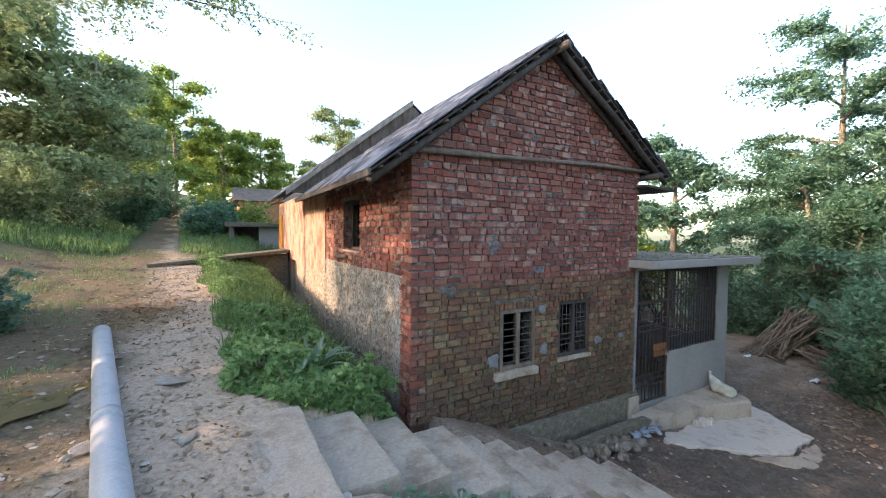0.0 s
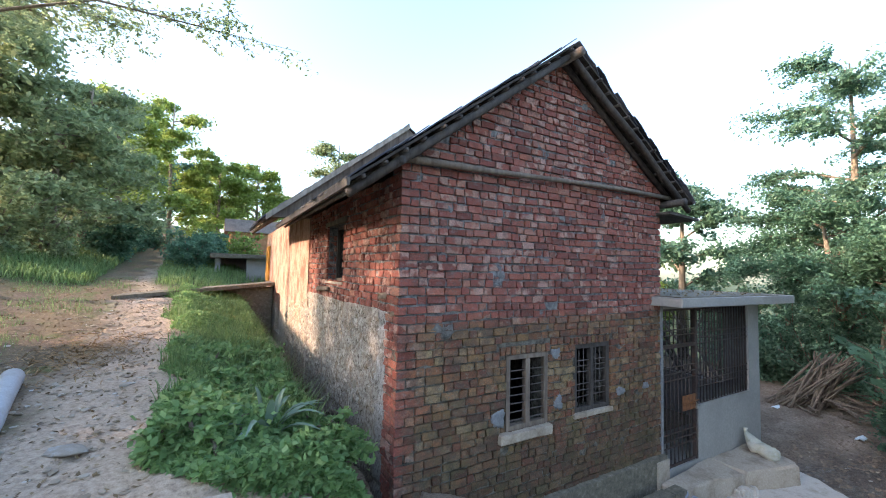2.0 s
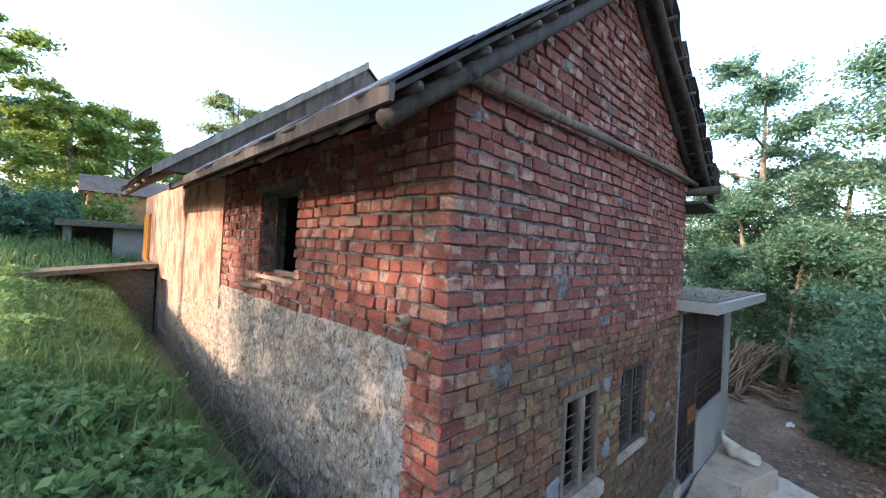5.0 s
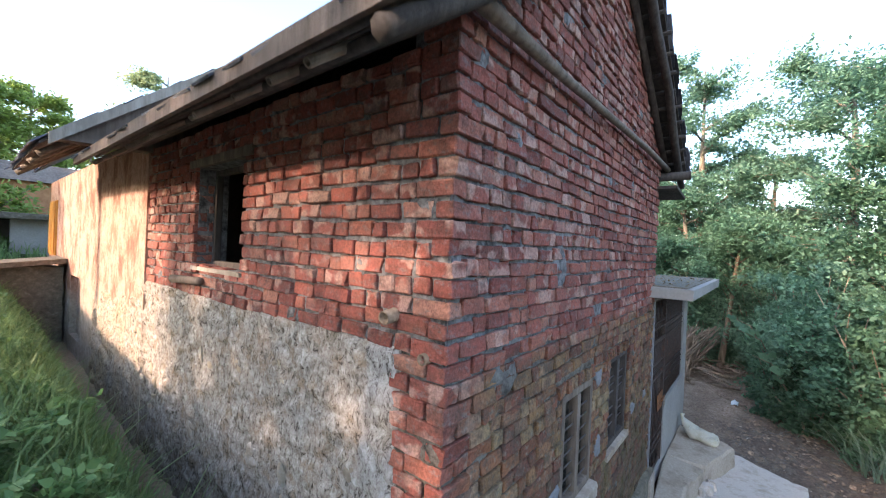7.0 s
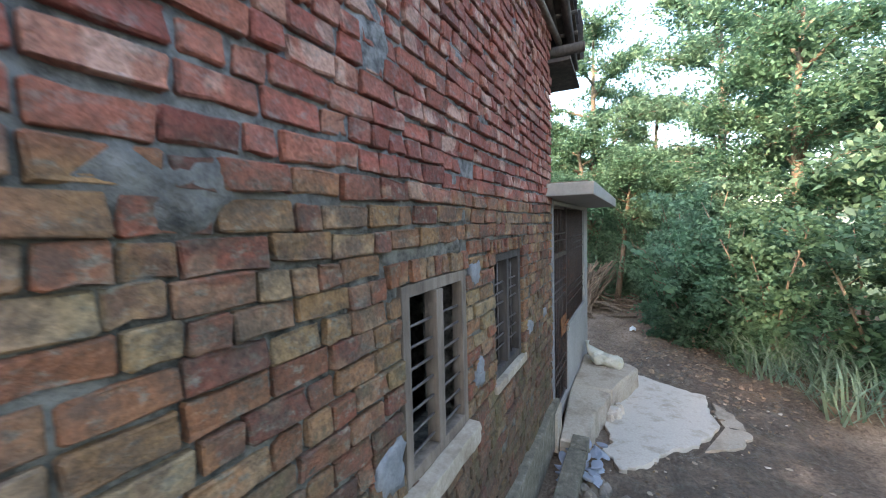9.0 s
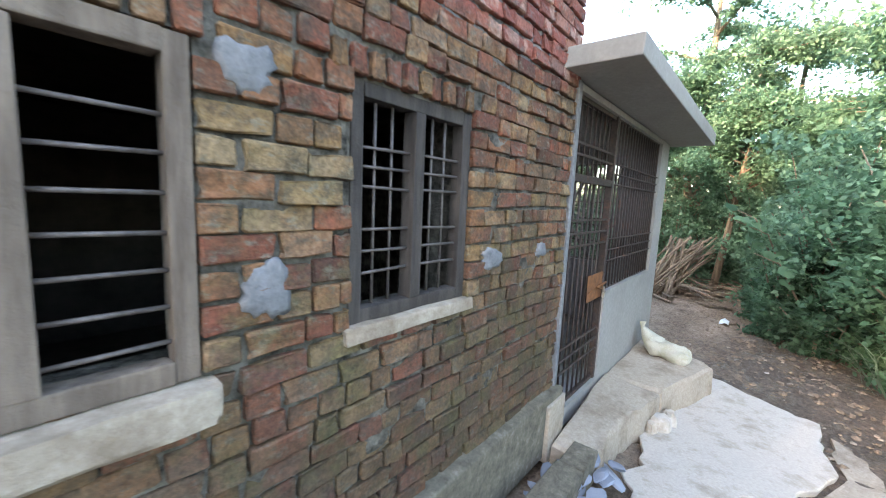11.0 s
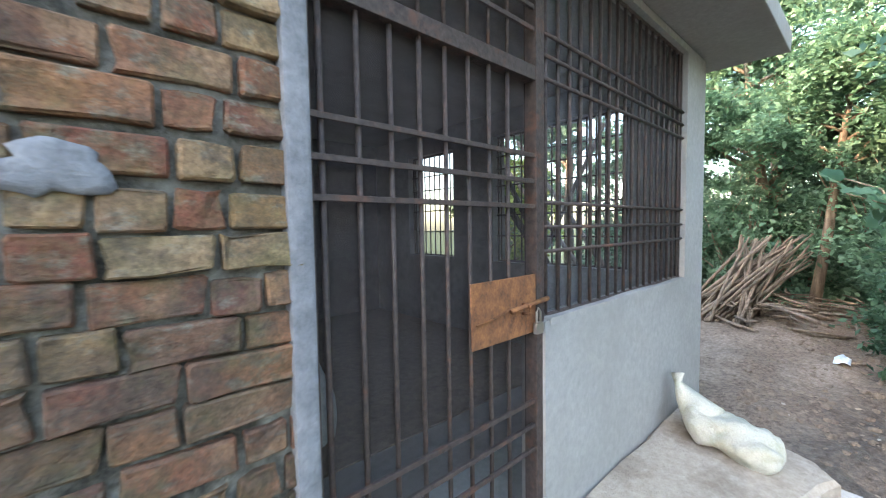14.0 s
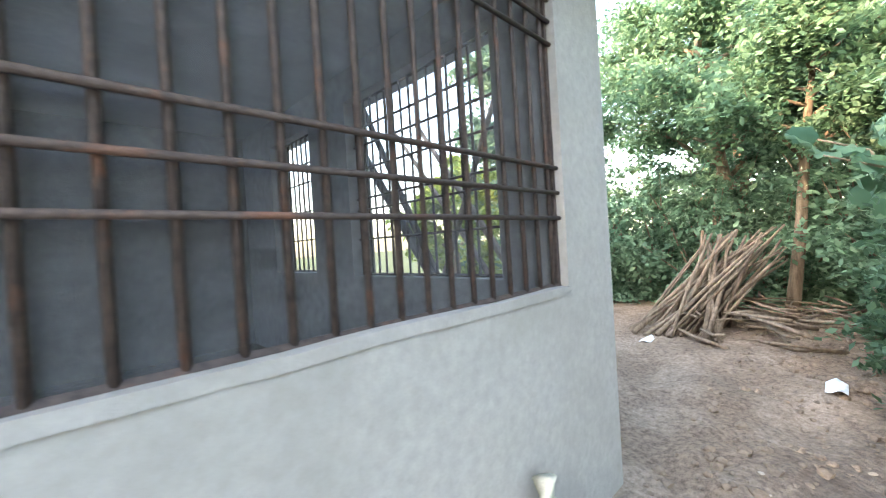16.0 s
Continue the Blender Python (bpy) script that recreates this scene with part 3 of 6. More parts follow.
def brick_rows(length, z0, z1, holes, first=None, seed=1):
    """Bricks of a wall as (u0, u1, z0, z1, depth): stretchers and headers mixed, clear of the holes."""
    g = np.random.default_rng(seed)
    out, n = [], int(round((z1 - z0) / COURSE))
    for k in range(n):
        z = z0 + k * COURSE
        u = first(k) if first else 0.0
        lead = not first
        while u < length - 0.03:
            rough = 1.7 if z > BAND - 0.1 else 1.25
            joint = g.uniform(0.004, 0.009) * rough
            if lead:
                w, d = (0.225, 0.105) if k % 2 else (0.108, 0.225)
            else:
                w, d = (g.uniform(0.195, 0.235), 0.1) if g.random() < 0.52 else (g.uniform(0.10, 0.118), 0.1)
            lead = False
            end = min(u + w, length)
            if length - end < 0.05:
                end = length
            for a, b, c, e in holes:
                if z + COURSE * 0.55 > c and z + COURSE * 0.45 < e and end > a - 0.02 and u < b:
                    if u < a - 0.05:
                        end = a - 0.006
                    else:
                        u, end = b + 0.006, b + 0.006 + (0.11 if k % 2 else 0.22)
            if end - u > 0.035:
                dz = 0.009 * math.sin(u * 2.1 + k * 0.7) + g.uniform(-0.005, 0.005)
                out.append((u, end, z + 0.002 * rough + dz, z + COURSE - g.uniform(0.003, 0.010) * rough + dz, d))
            u = end + joint
    return out


BRICK_POOL = {}


def lay_bricks(rows, to_world, near, parent, seed):
    """near(u, z) picks bricks that become parts; the rest is joined."""
    g = np.random.default_rng(seed)
    V, F, count = [], [], 0
    for u0, u1, z0, z1, d in rows:
        proud = g.uniform(-0.008, 0.010) + (g.uniform(-0.012, 0.012) if d > 0.101 else 0)
        tilt = g.uniform(-0.012, 0.012)
        if near(u0, z0) and count < 300:
            key = (round((u1 - u0) / 0.03), int(g.integers(3)), d)
            if key not in BRICK_POOL:
                w = max(1, key[0]) * 0.03
                me = bpy.data.meshes.new("brick")
                me.from_pydata(brick_verts(w, 0.085, d, 0.0065, 0.0030), [], BRICK_FACES)
                me.materials.append(BRICK)
                BRICK_POOL[key] = (me, w)
            me, w = BRICK_POOL[key]
            ob = new("brick", me)
            ob.parent = parent
            ob.matrix_basis = to_world @ Matrix.Translation((u0, z0, proud)) @ Matrix.Rotation(tilt, 4, "Z") @ Matrix.Diagonal(((u1 - u0) / w, (z1 - z0) / 0.085, 1, 1))
            count += 1
        else:
            m = to_world @ Matrix.Translation((u0, z0, proud)) @ Matrix.Rotation(tilt, 4, "Z")
            n = len(V)
            V += [m @ Vector(v) for v in brick_verts(u1 - u0, z1 - z0, d, 0.0065, 0.0030)]
            F += [tuple(n + i for i in f) for f in BRICK_FACES]
    ob = link("brickwork", V, F, BRICK, parent)
    tagged(ob, "courses of worn bricks", kind="stuff")


def holed_wall(name, u0, u1, z0, z1, t0, t1, holes, along, mat, label):
    """A thick wall with openings; along 'x' or 'y', t0..t1 its thickness on the other axis."""
    us = sorted({u0, u1, *[v for a in holes for v in a[:2]]})
    zs = sorted({z0, z1, *[v for a in holes for v in a[2:4]]})
    bm = bmesh.new()
    for a, b in zip(us, us[1:]):
        for c, d in zip(zs, zs[1:]):
            if any(a >= h[0] - 1e-6 and b <= h[1] + 1e-6 and c >= h[2] - 1e-6 and d <= h[3] + 1e-6 for h in holes):
                continue
            if along == "x":
                add_box(bm, a, b, t0, t1, c, d)
            else:
                add_box(bm, t0, t1, a, b, c, d)
    bmesh.ops.remove_doubles(bm, verts=bm.verts, dist=1e-5)
    return tagged(part(name, bm, mat), label, "wall", kind="structure")


def mortar_bed(parent, to_world, u0, u1, z0, z1, holes, roof, shift):
    """Uneven mortar between the bricks: raked out in places, squeezed out flush in others."""
    us, zs = np.arange(u0, u1, 0.03), np.arange(z0, z1, 0.024)
    V, ids, F = [], {}, []
    for j, z in enumerate(zs):
        for i, u in enumerate(us):
            if z > roof(u) or any(a - 0.005 < u < b + 0.005 and c - 0.005 < z < d + 0.005 for a, b, c, d in holes):
                continue
            p = Vector((u * 9.0, z * 9.0, shift))
            d = -0.023 + 0.012 * noise.noise(p) + 0.008 * noise.noise(p * 2.7)
            smear = noise.noise(Vector((u * 2.6, z * 3.4, shift + 7))) + 0.5 * noise.noise(p * 0.8 + Vector((0, 0, 3)))
            d += 0.020 * min(1.0, max(0.0, (smear - 0.50) / 0.2))
            ids[i, j] = len(V)
            V.append(to_world @ Vector((u, z, min(d, 0.003))))
    for i, j in ids:
        q = [(i, j), (i + 1, j), (i + 1, j + 1), (i, j + 1)]
        if all(k in ids for k in q):
            F.append(tuple(ids[k] for k in q))
    link("mortar_bed", V, F, MORTAR, parent, "uneven grey mortar between the bricks", smooth=True)


M_GABLE = Matrix.Translation((LX0, GY0, 0)) @ Matrix(((1, 0, 0, 0), (0, 0, -1, 0), (0, 1, 0, 0), (0, 0, 0, 1)))
M_LONG = Matrix.Translation((LX0, GY0, 0)) @ Matrix(((0, 0, -1, 0), (1, 0, 0, 0), (0, 1, 0, 0), (0, 0, 0, 1)))

# gable wall core and its triangle
wall_1 = holed_wall("wall_1", LX0 + 0.03, XR - 0.01, -2.2, 2.55, GY0 + 0.036, GY0 + 0.30, [WIN_A, WIN_B], "x", MORTAR,
                    "gable wall of worn red and mossy brown bricks with thick cement joints")
tri_pts = [(LX0 + 0.03, 2.55), (XR - 0.01, 2.55), (XR - 0.01, roof_z(XR) - 0.06), (RIDGE_X, RIDGE_Z - 0.06), (LX0 + 0.03, roof_z(LX0) - 0.02)]
tv = [(x, y, z) for y in (GY0 + 0.036, GY0 + 0.30) for x, z in tri_pts]
link("gable_core", tv, [(0, 1, 2, 3, 4), (9, 8, 7, 6, 5)] + [(i, 5 + i, 5 + (i + 1) % 5, (i + 1) % 5) for i in range(5)], MORTAR, wall_1)
holes = [(a - LX0, b - LX0, c, d) for a, b, c, d in (WIN_A, WIN_B)]
soldiers = [(h[0] - 0.10, h[1] + 0.06, h[3], h[3] + 0.115) for h in holes]
rows_g = brick_rows(XR - LX0, BASE, RIDGE_Z - 0.1, [(h[0], h[1], h[2], h[3]) for h in holes] + soldiers, seed=3)
rows_g = [r for r in rows_g if not (r[0] < 2.33 < r[1] and r[2] < 1.0 < r[3])]      # one brick is missing
rows_g = [r for r in rows_g if r[3] < min(roof_z(LX0 + r[0]), roof_z(LX0 + r[1])) - 0.03]
for a, b, c, d in soldiers:
    u = a
    while u < b - 0.05:
        w = rng.uniform(0.066, 0.078)
        rows_g.append((u, u + w, c + 0.006, d - 0.008, 0.1))
        u += w + 0.012
lay_bricks(rows_g, M_GABLE, lambda u, z: u > 2.15 and -0.95 < z < 0.62, wall_1, 11)

mortar_bed(wall_1, M_GABLE, 0.012, XR - LX0 - 0.005, BASE, RIDGE_Z - 0.1, holes, lambda u: roof_z(LX0 + u) - 0.05, 0.0)

# long wall: brick above, rubble below, brick quoins at the corner
wall_2 = holed_wall("wall_2", GY0 + 0.03, 9.0, -1.8, 2.42, LX0 + 0.036, LX0 + 0.30, [WIN_C], "y", MORTAR,
                    "long side wall of red bricks on a base of cement-smeared rubble")
hole_c = [(WIN_C[0] - GY0, WIN_C[1] - GY0, WIN_C[2], WIN_C[3] + 0.07)]
k0 = int(round((BAND - BASE) / COURSE))
rows_l = brick_rows(9.02 - GY0, BASE + k0 * COURSE, 2.45, hole_c, first=lambda k: 0.238 if (k + k0) % 2 == 0 else 0.118, seed=5)
for k in range(3, k0):
    s = 0.238 if k % 2 == 0 else 0.118
    z = BASE + k * COURSE
    rows_l.append((s, s + (0.11 if k % 2 == 0 else 0.22) + rng.uniform(-0.02, 0.03), z + 0.006, z + COURSE - 0.01, 0.1))
lay_bricks(rows_l, M_LONG, lambda u, z: u < 2.1, wall_2, 12)
mortar_bed(wall_2, M_LONG, 0.012, 9.0 - GY0, BAND - 0.01, 2.42, [(a, b, c, d - 0.07) for a, b, c, d in hole_c], lambda u: 9.0, 20.0)
mortar_bed(wall_2, M_LONG, 0.012, 0.34, BASE, BAND - 0.01, [], lambda u: 9.0, 20.0)
nu, nv = 235, 84
U, Wz = np.meshgrid(np.linspace(0.30, 11.6 - GY0, nu), np.linspace(-1.6, BAND - 0.005, nv))
seeds = rng.uniform((0.3, -1.6), (7.2, 0.95), (300, 2))
dist = np.sort(np.hypot(U[..., None] - seeds[:, 0], (Wz[..., None] - seeds[:, 1]) * 1.25), -1)
lump = np.clip((dist[..., 1] - dist[..., 0]) / 0.10, 0, 1) * 0.026 * (0.4 + 1.2 * rng.random(300)[np.argmin(np.hypot(U[..., None] - seeds[:, 0], (Wz[..., None] - seeds[:, 1]) * 1.25), -1)])
D = LX0 + 0.026 - lump - 0.016 * rng.random(U.shape) + 0.022 * rng.random(U.shape) ** 9
D = D - 0.035 * smooth((GY0 + U - 8.93) / 0.12)
ragged = 0.80 - 0.30 * smooth((GY0 + U - 9.0) / 2.0) + 0.16 * np.sin(U * 5.3) * np.sin(U * 2.1 + 1) + 0.06 * np.sin(U * 17)
D = np.where((GY0 + U > 9.0) & (Wz > ragged), LX0 + 0.03, D)
D[:, -1] = D[-1, :] = D[:, 0] = LX0 + 0.022
idr = np.arange(nu * nv).reshape(nv, nu)
link("rubble_face", np.stack([D, GY0 + U, Wz], -1).reshape(-1, 3),
     np.stack([idr[:-1, :-1], idr[1:, :-1], idr[1:, 1:], idr[:-1, 1:]], -1).reshape(-1, 4).tolist(), RUBBLE, wall_2, "cement-smeared rubble masonry", smooth=True)


def pebble_mesh(name, mat, seed, flat=0.6, cuts=1):
    g = np.random.default_rng(seed)
    bm = bmesh.new()
    bmesh.ops.create_icosphere(bm, subdivisions=cuts, radius=1.0)
    ax = [Vector(g.standard_normal(3)).normalized() for _ in range(7)]
    for v in bm.verts:
        for a in ax:
            s = v.co.dot(a)
            if s > 0.62:
                v.co -= a * (s - 0.62) * 0.9
        v.co *= 1 + g.uniform(-0.08, 0.08)
        v.co.z *= flat
    me = bpy.data.meshes.new(name)
    bm.to_mesh(me)
    bm.free()
    me.materials.append(mat)
    return me


FACE_STONES = [pebble_mesh("stone", STONE, 40 + i, 0.9, 2) for i in range(6)]
for i, (u, z) in enumerate(seeds):
    if 0.45 < u < 6.8 and (u < 4.35 or z < 0.35) and -1.2 < z < 0.86 and i % 2 == 0:
        ob = new("stone", FACE_STONES[i % 6])
        ob.parent = wall_2
        ob.matrix_basis = pose(LX0 + (0.012 if u < 4.4 else -0.016), GY0 + u, z, rng.uniform(0, 360), 0, 0) @ Matrix.Diagonal((rng.uniform(0.018, 0.034), rng.uniform(0.05, 0.11), rng.uniform(0.035, 0.075), 1))

# other walls of the main block, floors and inside surfaces coloured dark for room shade
wall_3 = tagged(box("wall_3", XR - 0.30, XR - 0.012, GY0 + 0.31, 9.15, -2.2, 2.55, MORTAR), "plain brick side wall of the house", "wall", kind="structure")
wall_4 = tagged(box("wall_4", LX0 + 0.31, XR - 0.31, 8.72, 8.98, -2.2, 2.44, ROOM_SHADE), "partition wall inside the house, coloured dark for room shade", "wall", kind="structure")
floor_1 = tagged(box("floor_1", LX0 + 0.31, XR - 0.31, GY0 + 0.31, 8.71, 0.72, 0.86, ROOM_SHADE), "upper floor inside the house, coloured dark for room shade", "floor", kind="structure")
floor_2 = tagged(box("floor_2", LX0 + 0.31, XR - 0.31, GY0 + 0.31, 8.71, -1.75, -1.62, ROOM_SHADE), "lower floor inside the house, coloured dark for room shade", "floor", kind="structure")
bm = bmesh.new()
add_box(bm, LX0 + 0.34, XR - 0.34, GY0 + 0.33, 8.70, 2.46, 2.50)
tagged(part("ceiling_1", bm, ROOM_SHADE), "ceiling under the roof, coloured dark for room shade", "ceiling", kind="structure")

# brick jamb of the upper window and the brick inner side of the porch
lay_bricks(brick_rows(0.17, BASE + k0 * COURSE + 0.29, 2.12, [], first=lambda k: 0.0, seed=9), Matrix.Translation((0, WIN_C[1] - GY0, 0)) @ M_GABLE, lambda u, z: False, wall_2, 14)
M_PORCH = Matrix.Translation((XR, GY0 + 0.15, 0)) @ Matrix(((0, 0, 1, 0), (1, 0, 0, 0), (0, 1, 0, 0), (0, 0, 0, 1)))
lay_bricks(brick_rows(4.4, -1.8, 0.9, [], first=lambda k: 0.12 * (k % 2), seed=10), M_PORCH, lambda u, z: False, wall_3, 15)

# plinth ledge and drain kerb along the gable wall
plinth = tagged(box("trim_1", 2.3, XR + 0.02, GY0 - 0.07, GY0 + 0.05, -1.95, -1.45, DAMP_SHADED, jitter=0.012, bevel=0.015), "grey cement plinth ledge along the wall foot", "plinth", kind="structure")
kerb = thing("drain_kerb", "broken grey concrete drain kerb beside the wall foot", "kerb", kind="structure")
x = 3.35
while x < 6.7:
    L = rng.uniform(0.5, 0.8)
    box("kerb_stone", x, min(x + L, 6.8), 4.12, 4.30, -2.05, -1.80 + rng.uniform(-0.02, 0.02), DAMP_SHADED, kerb, jitter=0.012, bevel=0.012)
    x += L + 0.015

# second block with the stained plaster
Y2, XE2 = 16.4, 2.13
wall_5 = holed_wall("wall_5", 9.0, Y2, -1.6, 2.6, XE2, XE2 + 0.35, [(12.6, 13.55, -0.45, 0.66)], "y", PLASTER, "long wall of stained mud plaster over stone with sunlit patches painted in")
box("niche_back", XE2 + 0.10, XE2 + 0.2, 12.6, 13.55, -0.45, 0.66, PLASTER, wall_5, "recessed wall niche")
bm = bmesh.new()
add_box(bm, XE2 - 0.03, XE2 + 0.05, 15.35, 16.2, 0.95, 2.15)
add_box(bm, XE2 - 0.05, XE2 - 0.03, 15.40, 15.75, 0.98, 2.12)
add_box(bm, XE2 - 0.05, XE2 - 0.03, 15.78, 16.15, 0.98, 2.12)
tagged(part("shutter", bm, ORANGE_WOOD), "orange painted wooden shutter on the plaster wall", "shutter")
wall_6 = tagged(box("wall_6", 2.5, 6.4, Y2 - 0.35, Y2, -1.6, 2.6, PLASTER), "end wall of the plastered block", "wall", kind="structure")
wall_7 = tagged(box("wall_7", 6.05, 6.4, 9.0, Y2 - 0.36, -1.9, 2.6, PLASTER), "back wall of the plastered block", "wall", kind="structure")

# ---- roofs ----
def slate_mesh(seed):
    g = np.random.default_rng(seed)
    bm = bmesh.new()
    w, h, t = 0.30 * g.uniform(0.92, 1.05), 0.37 * g.uniform(0.92, 1.05), 0.012
    j = lambda: g.uniform(-0.018, 0.018)
    base = [(0, 0), (w, 0), (w + j(), h * 0.55), (w - 0.03 + j(), h + j()), (w * 0.5, h + j()), (0.02 + j(), h + j()), (j(), h * 0.5)]
    top = [bm.verts.new((u, v, t)) for u, v in base]
    bot = [bm.verts.new((u, v, 0)) for u, v in base]
    bm.faces.new(top)
    bm.faces.new(bot[::-1])
    for i in range(len(base)):
        k = (i + 1) % len(base)
        bm.faces.new((top[i], bot[i], bot[k], top[k]))
    me = bpy.data.meshes.new("slate")
    bm.to_mesh(me)
    bm.free()
    me.materials.append(SLATE)
    return me


SLATES = [slate_mesh(60 + i) for i in range(8)]


def slate_slope(ridge, eave, y0, y1, parent, limit, side):
    """Rows of overlapping slates from eave to ridge; ridge and eave as (x, z)."""
    a, b = Vector((eave[0], 0, eave[1])), Vector((ridge[0], 0, ridge[1]))
    d = (a - b).normalized()                       # down the slope
    n = Vector((0, 1, 0)).cross(d) if side < 0 else d.cross(Vector((0, 1, 0)))
    if n.z < 0:
        n = -n
    L = (a - b).length
    V, F, made = [], [], 0
    rows = int(L / 0.235)
    for r in range(rows + 1):
        s = L - 0.33 - r * 0.235 + rng.uniform(-0.01, 0.01)
        y = y0 - (0.15 if r % 2 else 0.0)
        while y < y1 - 0.06:
            if s < -0.2:
                break
            me = SLATES[int(rng.integers(8))]
            off = 0.030 + 0.006 * (r % 2)
            o = b + d * (max(s, -0.02) + rng.uniform(-0.015, 0.015)) + n * off
            rot = Matrix(((0, d.x, n.x, 0), (1, d.y, n.y, 0), (0, d.z, n.z, 0), (0, 0, 0, 1)))
            m = Matrix.Translation((o.x, max(y, y0 - 0.02), o.z)) @ rot @ pose(0, 0, 0, -3.2 + rng.uniform(-1, 1.2), rng.uniform(-1.2, 1.2), rng.uniform(-2.5, 2.5))
            if made < limit:
                ob = new("slate", me)
                ob.parent = parent
                ob.matrix_basis = m
                made += 1
            else:
                k = len(V)
                V += [m @ v.co for v in me.vertices]
                F += [tuple(k + i for i in p.vertices) for p in me.polygons]
            y += 0.295 + rng.uniform(0, 0.012)
    if V:
        tagged(link("slating", V, F, SLATE, parent), "overlapping dark slates", kind="stuff")


def deck(name, ridge, eave, y0, y1, parent, thick=0.03, mat=None):
    (rx, rz), (ex, ez) = ridge, eave
    V = [(rx, y0, rz), (ex, y0, ez), (ex, y1, ez), (rx, y1, rz)]
    V += [(x, y, z - thick) for x, y, z in V]
    return link(name, V, [(0, 1, 2, 3), (7, 6, 5, 4), (0, 4, 5, 1), (1, 5, 6, 2), (2, 6, 7, 3), (3, 7, 4, 0)], mat or DARK_WOOD, parent, "dark roof boarding")


roof_1 = thing("roof_1", "steep gable roof of dark weathered slates on timber poles", "roof", kind="structure")
YF = 4.24
deck("board_left", (RIDGE_X, RIDGE_Z), EAVE_L, YF + 0.03, 9.1, roof_1)
deck("board_right", (RIDGE_X + 0.012, RIDGE_Z), EAVE_R, YF + 0.03, 9.1, roof_1)
slate_slope((RIDGE_X, RIDGE_Z), EAVE_L, YF, 9.05, roof_1, 290, -1)
slate_slope((RIDGE_X, RIDGE_Z), EAVE_R, YF, 9.05, roof_1, 0, 1)


def along_slope(eave, s, drop, y):
    """A point a fraction s down from the ridge, drop below the boarding."""
    return (RIDGE_X + (eave[0] - RIDGE_X) * s, y, RIDGE_Z + (eave[1] - RIDGE_Z) * s - drop)


for eave in (EAVE_L, EAVE_R):
    n_b = 14
    for i in range(n_b):
        p0, p1 = along_slope(eave, (i + 0.4) / n_b, 0.062, YF - rng.uniform(-0.02, 0.03)), along_slope(eave, (i + 0.4) / n_b, 0.062, 8.9)
        tube("batten", [p0, p1], 0.022, DARK_WOOD, roof_1, sides=6)
    tube("barge_pole", [along_slope(eave, s, 0.135, YF + 0.09 + 0.02 * math.sin(9 * s)) for s in (0.0, 0.25, 0.5, 0.75, 1.0)], [0.045, 0.05, 0.047, 0.05, 0.045], DARK_WOOD, roof_1, "dark timber pole along the gable edge")
    box_y = GY0 - 0.03
    tube("wall_rafter", [along_slope(eave, s, 0.14, box_y) for s in (0.02, 0.5, 0.93)], 0.045, DARK_WOOD, roof_1)
def bamboo(p, q, r, parent):
    """A bamboo rafter whose hollow cut end shows."""
    p, q = Vector(p), Vector(q)
    d = (q - p).normalized()
    a = d.orthogonal().normalized()
    b, n, V, F = d.cross(a), 10, [], []
    for s, rr in ((p, r), (q, r), (q, r * 0.68), (q - d * 0.06, r * 0.6)):
        V += [s + (a * math.cos(2 * math.pi * k / n) + b * math.sin(2 * math.pi * k / n)) * rr for k in range(n)]
    for j in range(3):
        F += [(j * n + k, j * n + (k + 1) % n, (j + 1) * n + (k + 1) % n, (j + 1) * n + k) for k in range(n)]
    F.append(tuple(3 * n + k for k in range(n)))
    link("rafter_tail", V, F, BAMBOO, parent, "hollow bamboo rafter end under the eave")


y = 4.42
while y < 8.9:
    p0, p1 = along_slope(EAVE_L, 0.70, 0.115, y), along_slope(EAVE_L, 0.985 - rng.uniform(0.0, 0.03), 0.125, y)
    bamboo(p0, p1, 0.020 * rng.uniform(0.85, 1.2), roof_1)
    y += rng.uniform(0.30, 0.50)
# fascia plank, wall plates, ridge pole
fx, fz = EAVE_L[0] - 0.012, EAVE_L[1]
bm = bmesh.new()
add_box(bm, fx - 0.02, fx + 0.012, YF + 0.02, 9.0, fz - 0.075, fz + 0.012, 0.004)
part("fascia_plank", bm, EAVE_WOOD, roof_1, "weathered plank along the eave")
tube("ridge_pole", [(RIDGE_X, YF - 0.10, RIDGE_Z - 0.16), (RIDGE_X, 8.9, RIDGE_Z - 0.16)], 0.06, OLD_WOOD, roof_1, "pale round ridge pole end")
tube("wall_plate", [(LX0 - 0.10, YF + 0.05, 2.50), (LX0 - 0.10, 8.9, 2.50)], 0.045, DARK_WOOD, roof_1, "round timber wall plate")
tube("wall_plate", [(1.80, YF + 0.12, 2.31), (1.80, 8.8, 2.31)], [0.03, 0.03], DARK_WOOD, roof_1, "round timber purlin under the eave")
tube("wall_plate", [(6.98, YF - 0.06, 2.60), (6.98, 8.9, 2.60)], 0.06, DARK_WOOD, roof_1)
tube("gable_pole", [(1.98, 4.44, 2.565), (3.2, 4.455, 2.60), (4.6, 4.46, 2.66), (5.8, 4.46, 2.70), (7.0, 4.46, 2.70)], [0.045, 0.033, 0.031, 0.031, 0.036], OLD_WOOD, roof_1, "weathered pole across the gable", sides=10, wobble=0.06)
link("eave_sheet", [(6.75, 4.30, 2.44), (7.65, 4.32, 2.40), (7.65, 8.0, 2.40), (6.75, 8.0, 2.44), (6.75, 4.30, 2.40), (7.65, 4.32, 2.36), (7.65, 8.0, 2.36), (6.75, 8.0, 2.40)],
     [(0, 1, 2, 3), (7, 6, 5, 4), (0, 4, 5, 1), (1, 5, 6, 2), (2, 6, 7, 3), (3, 7, 4, 0)], DARK_WOOD, roof_1, "dark board under the lower eave")

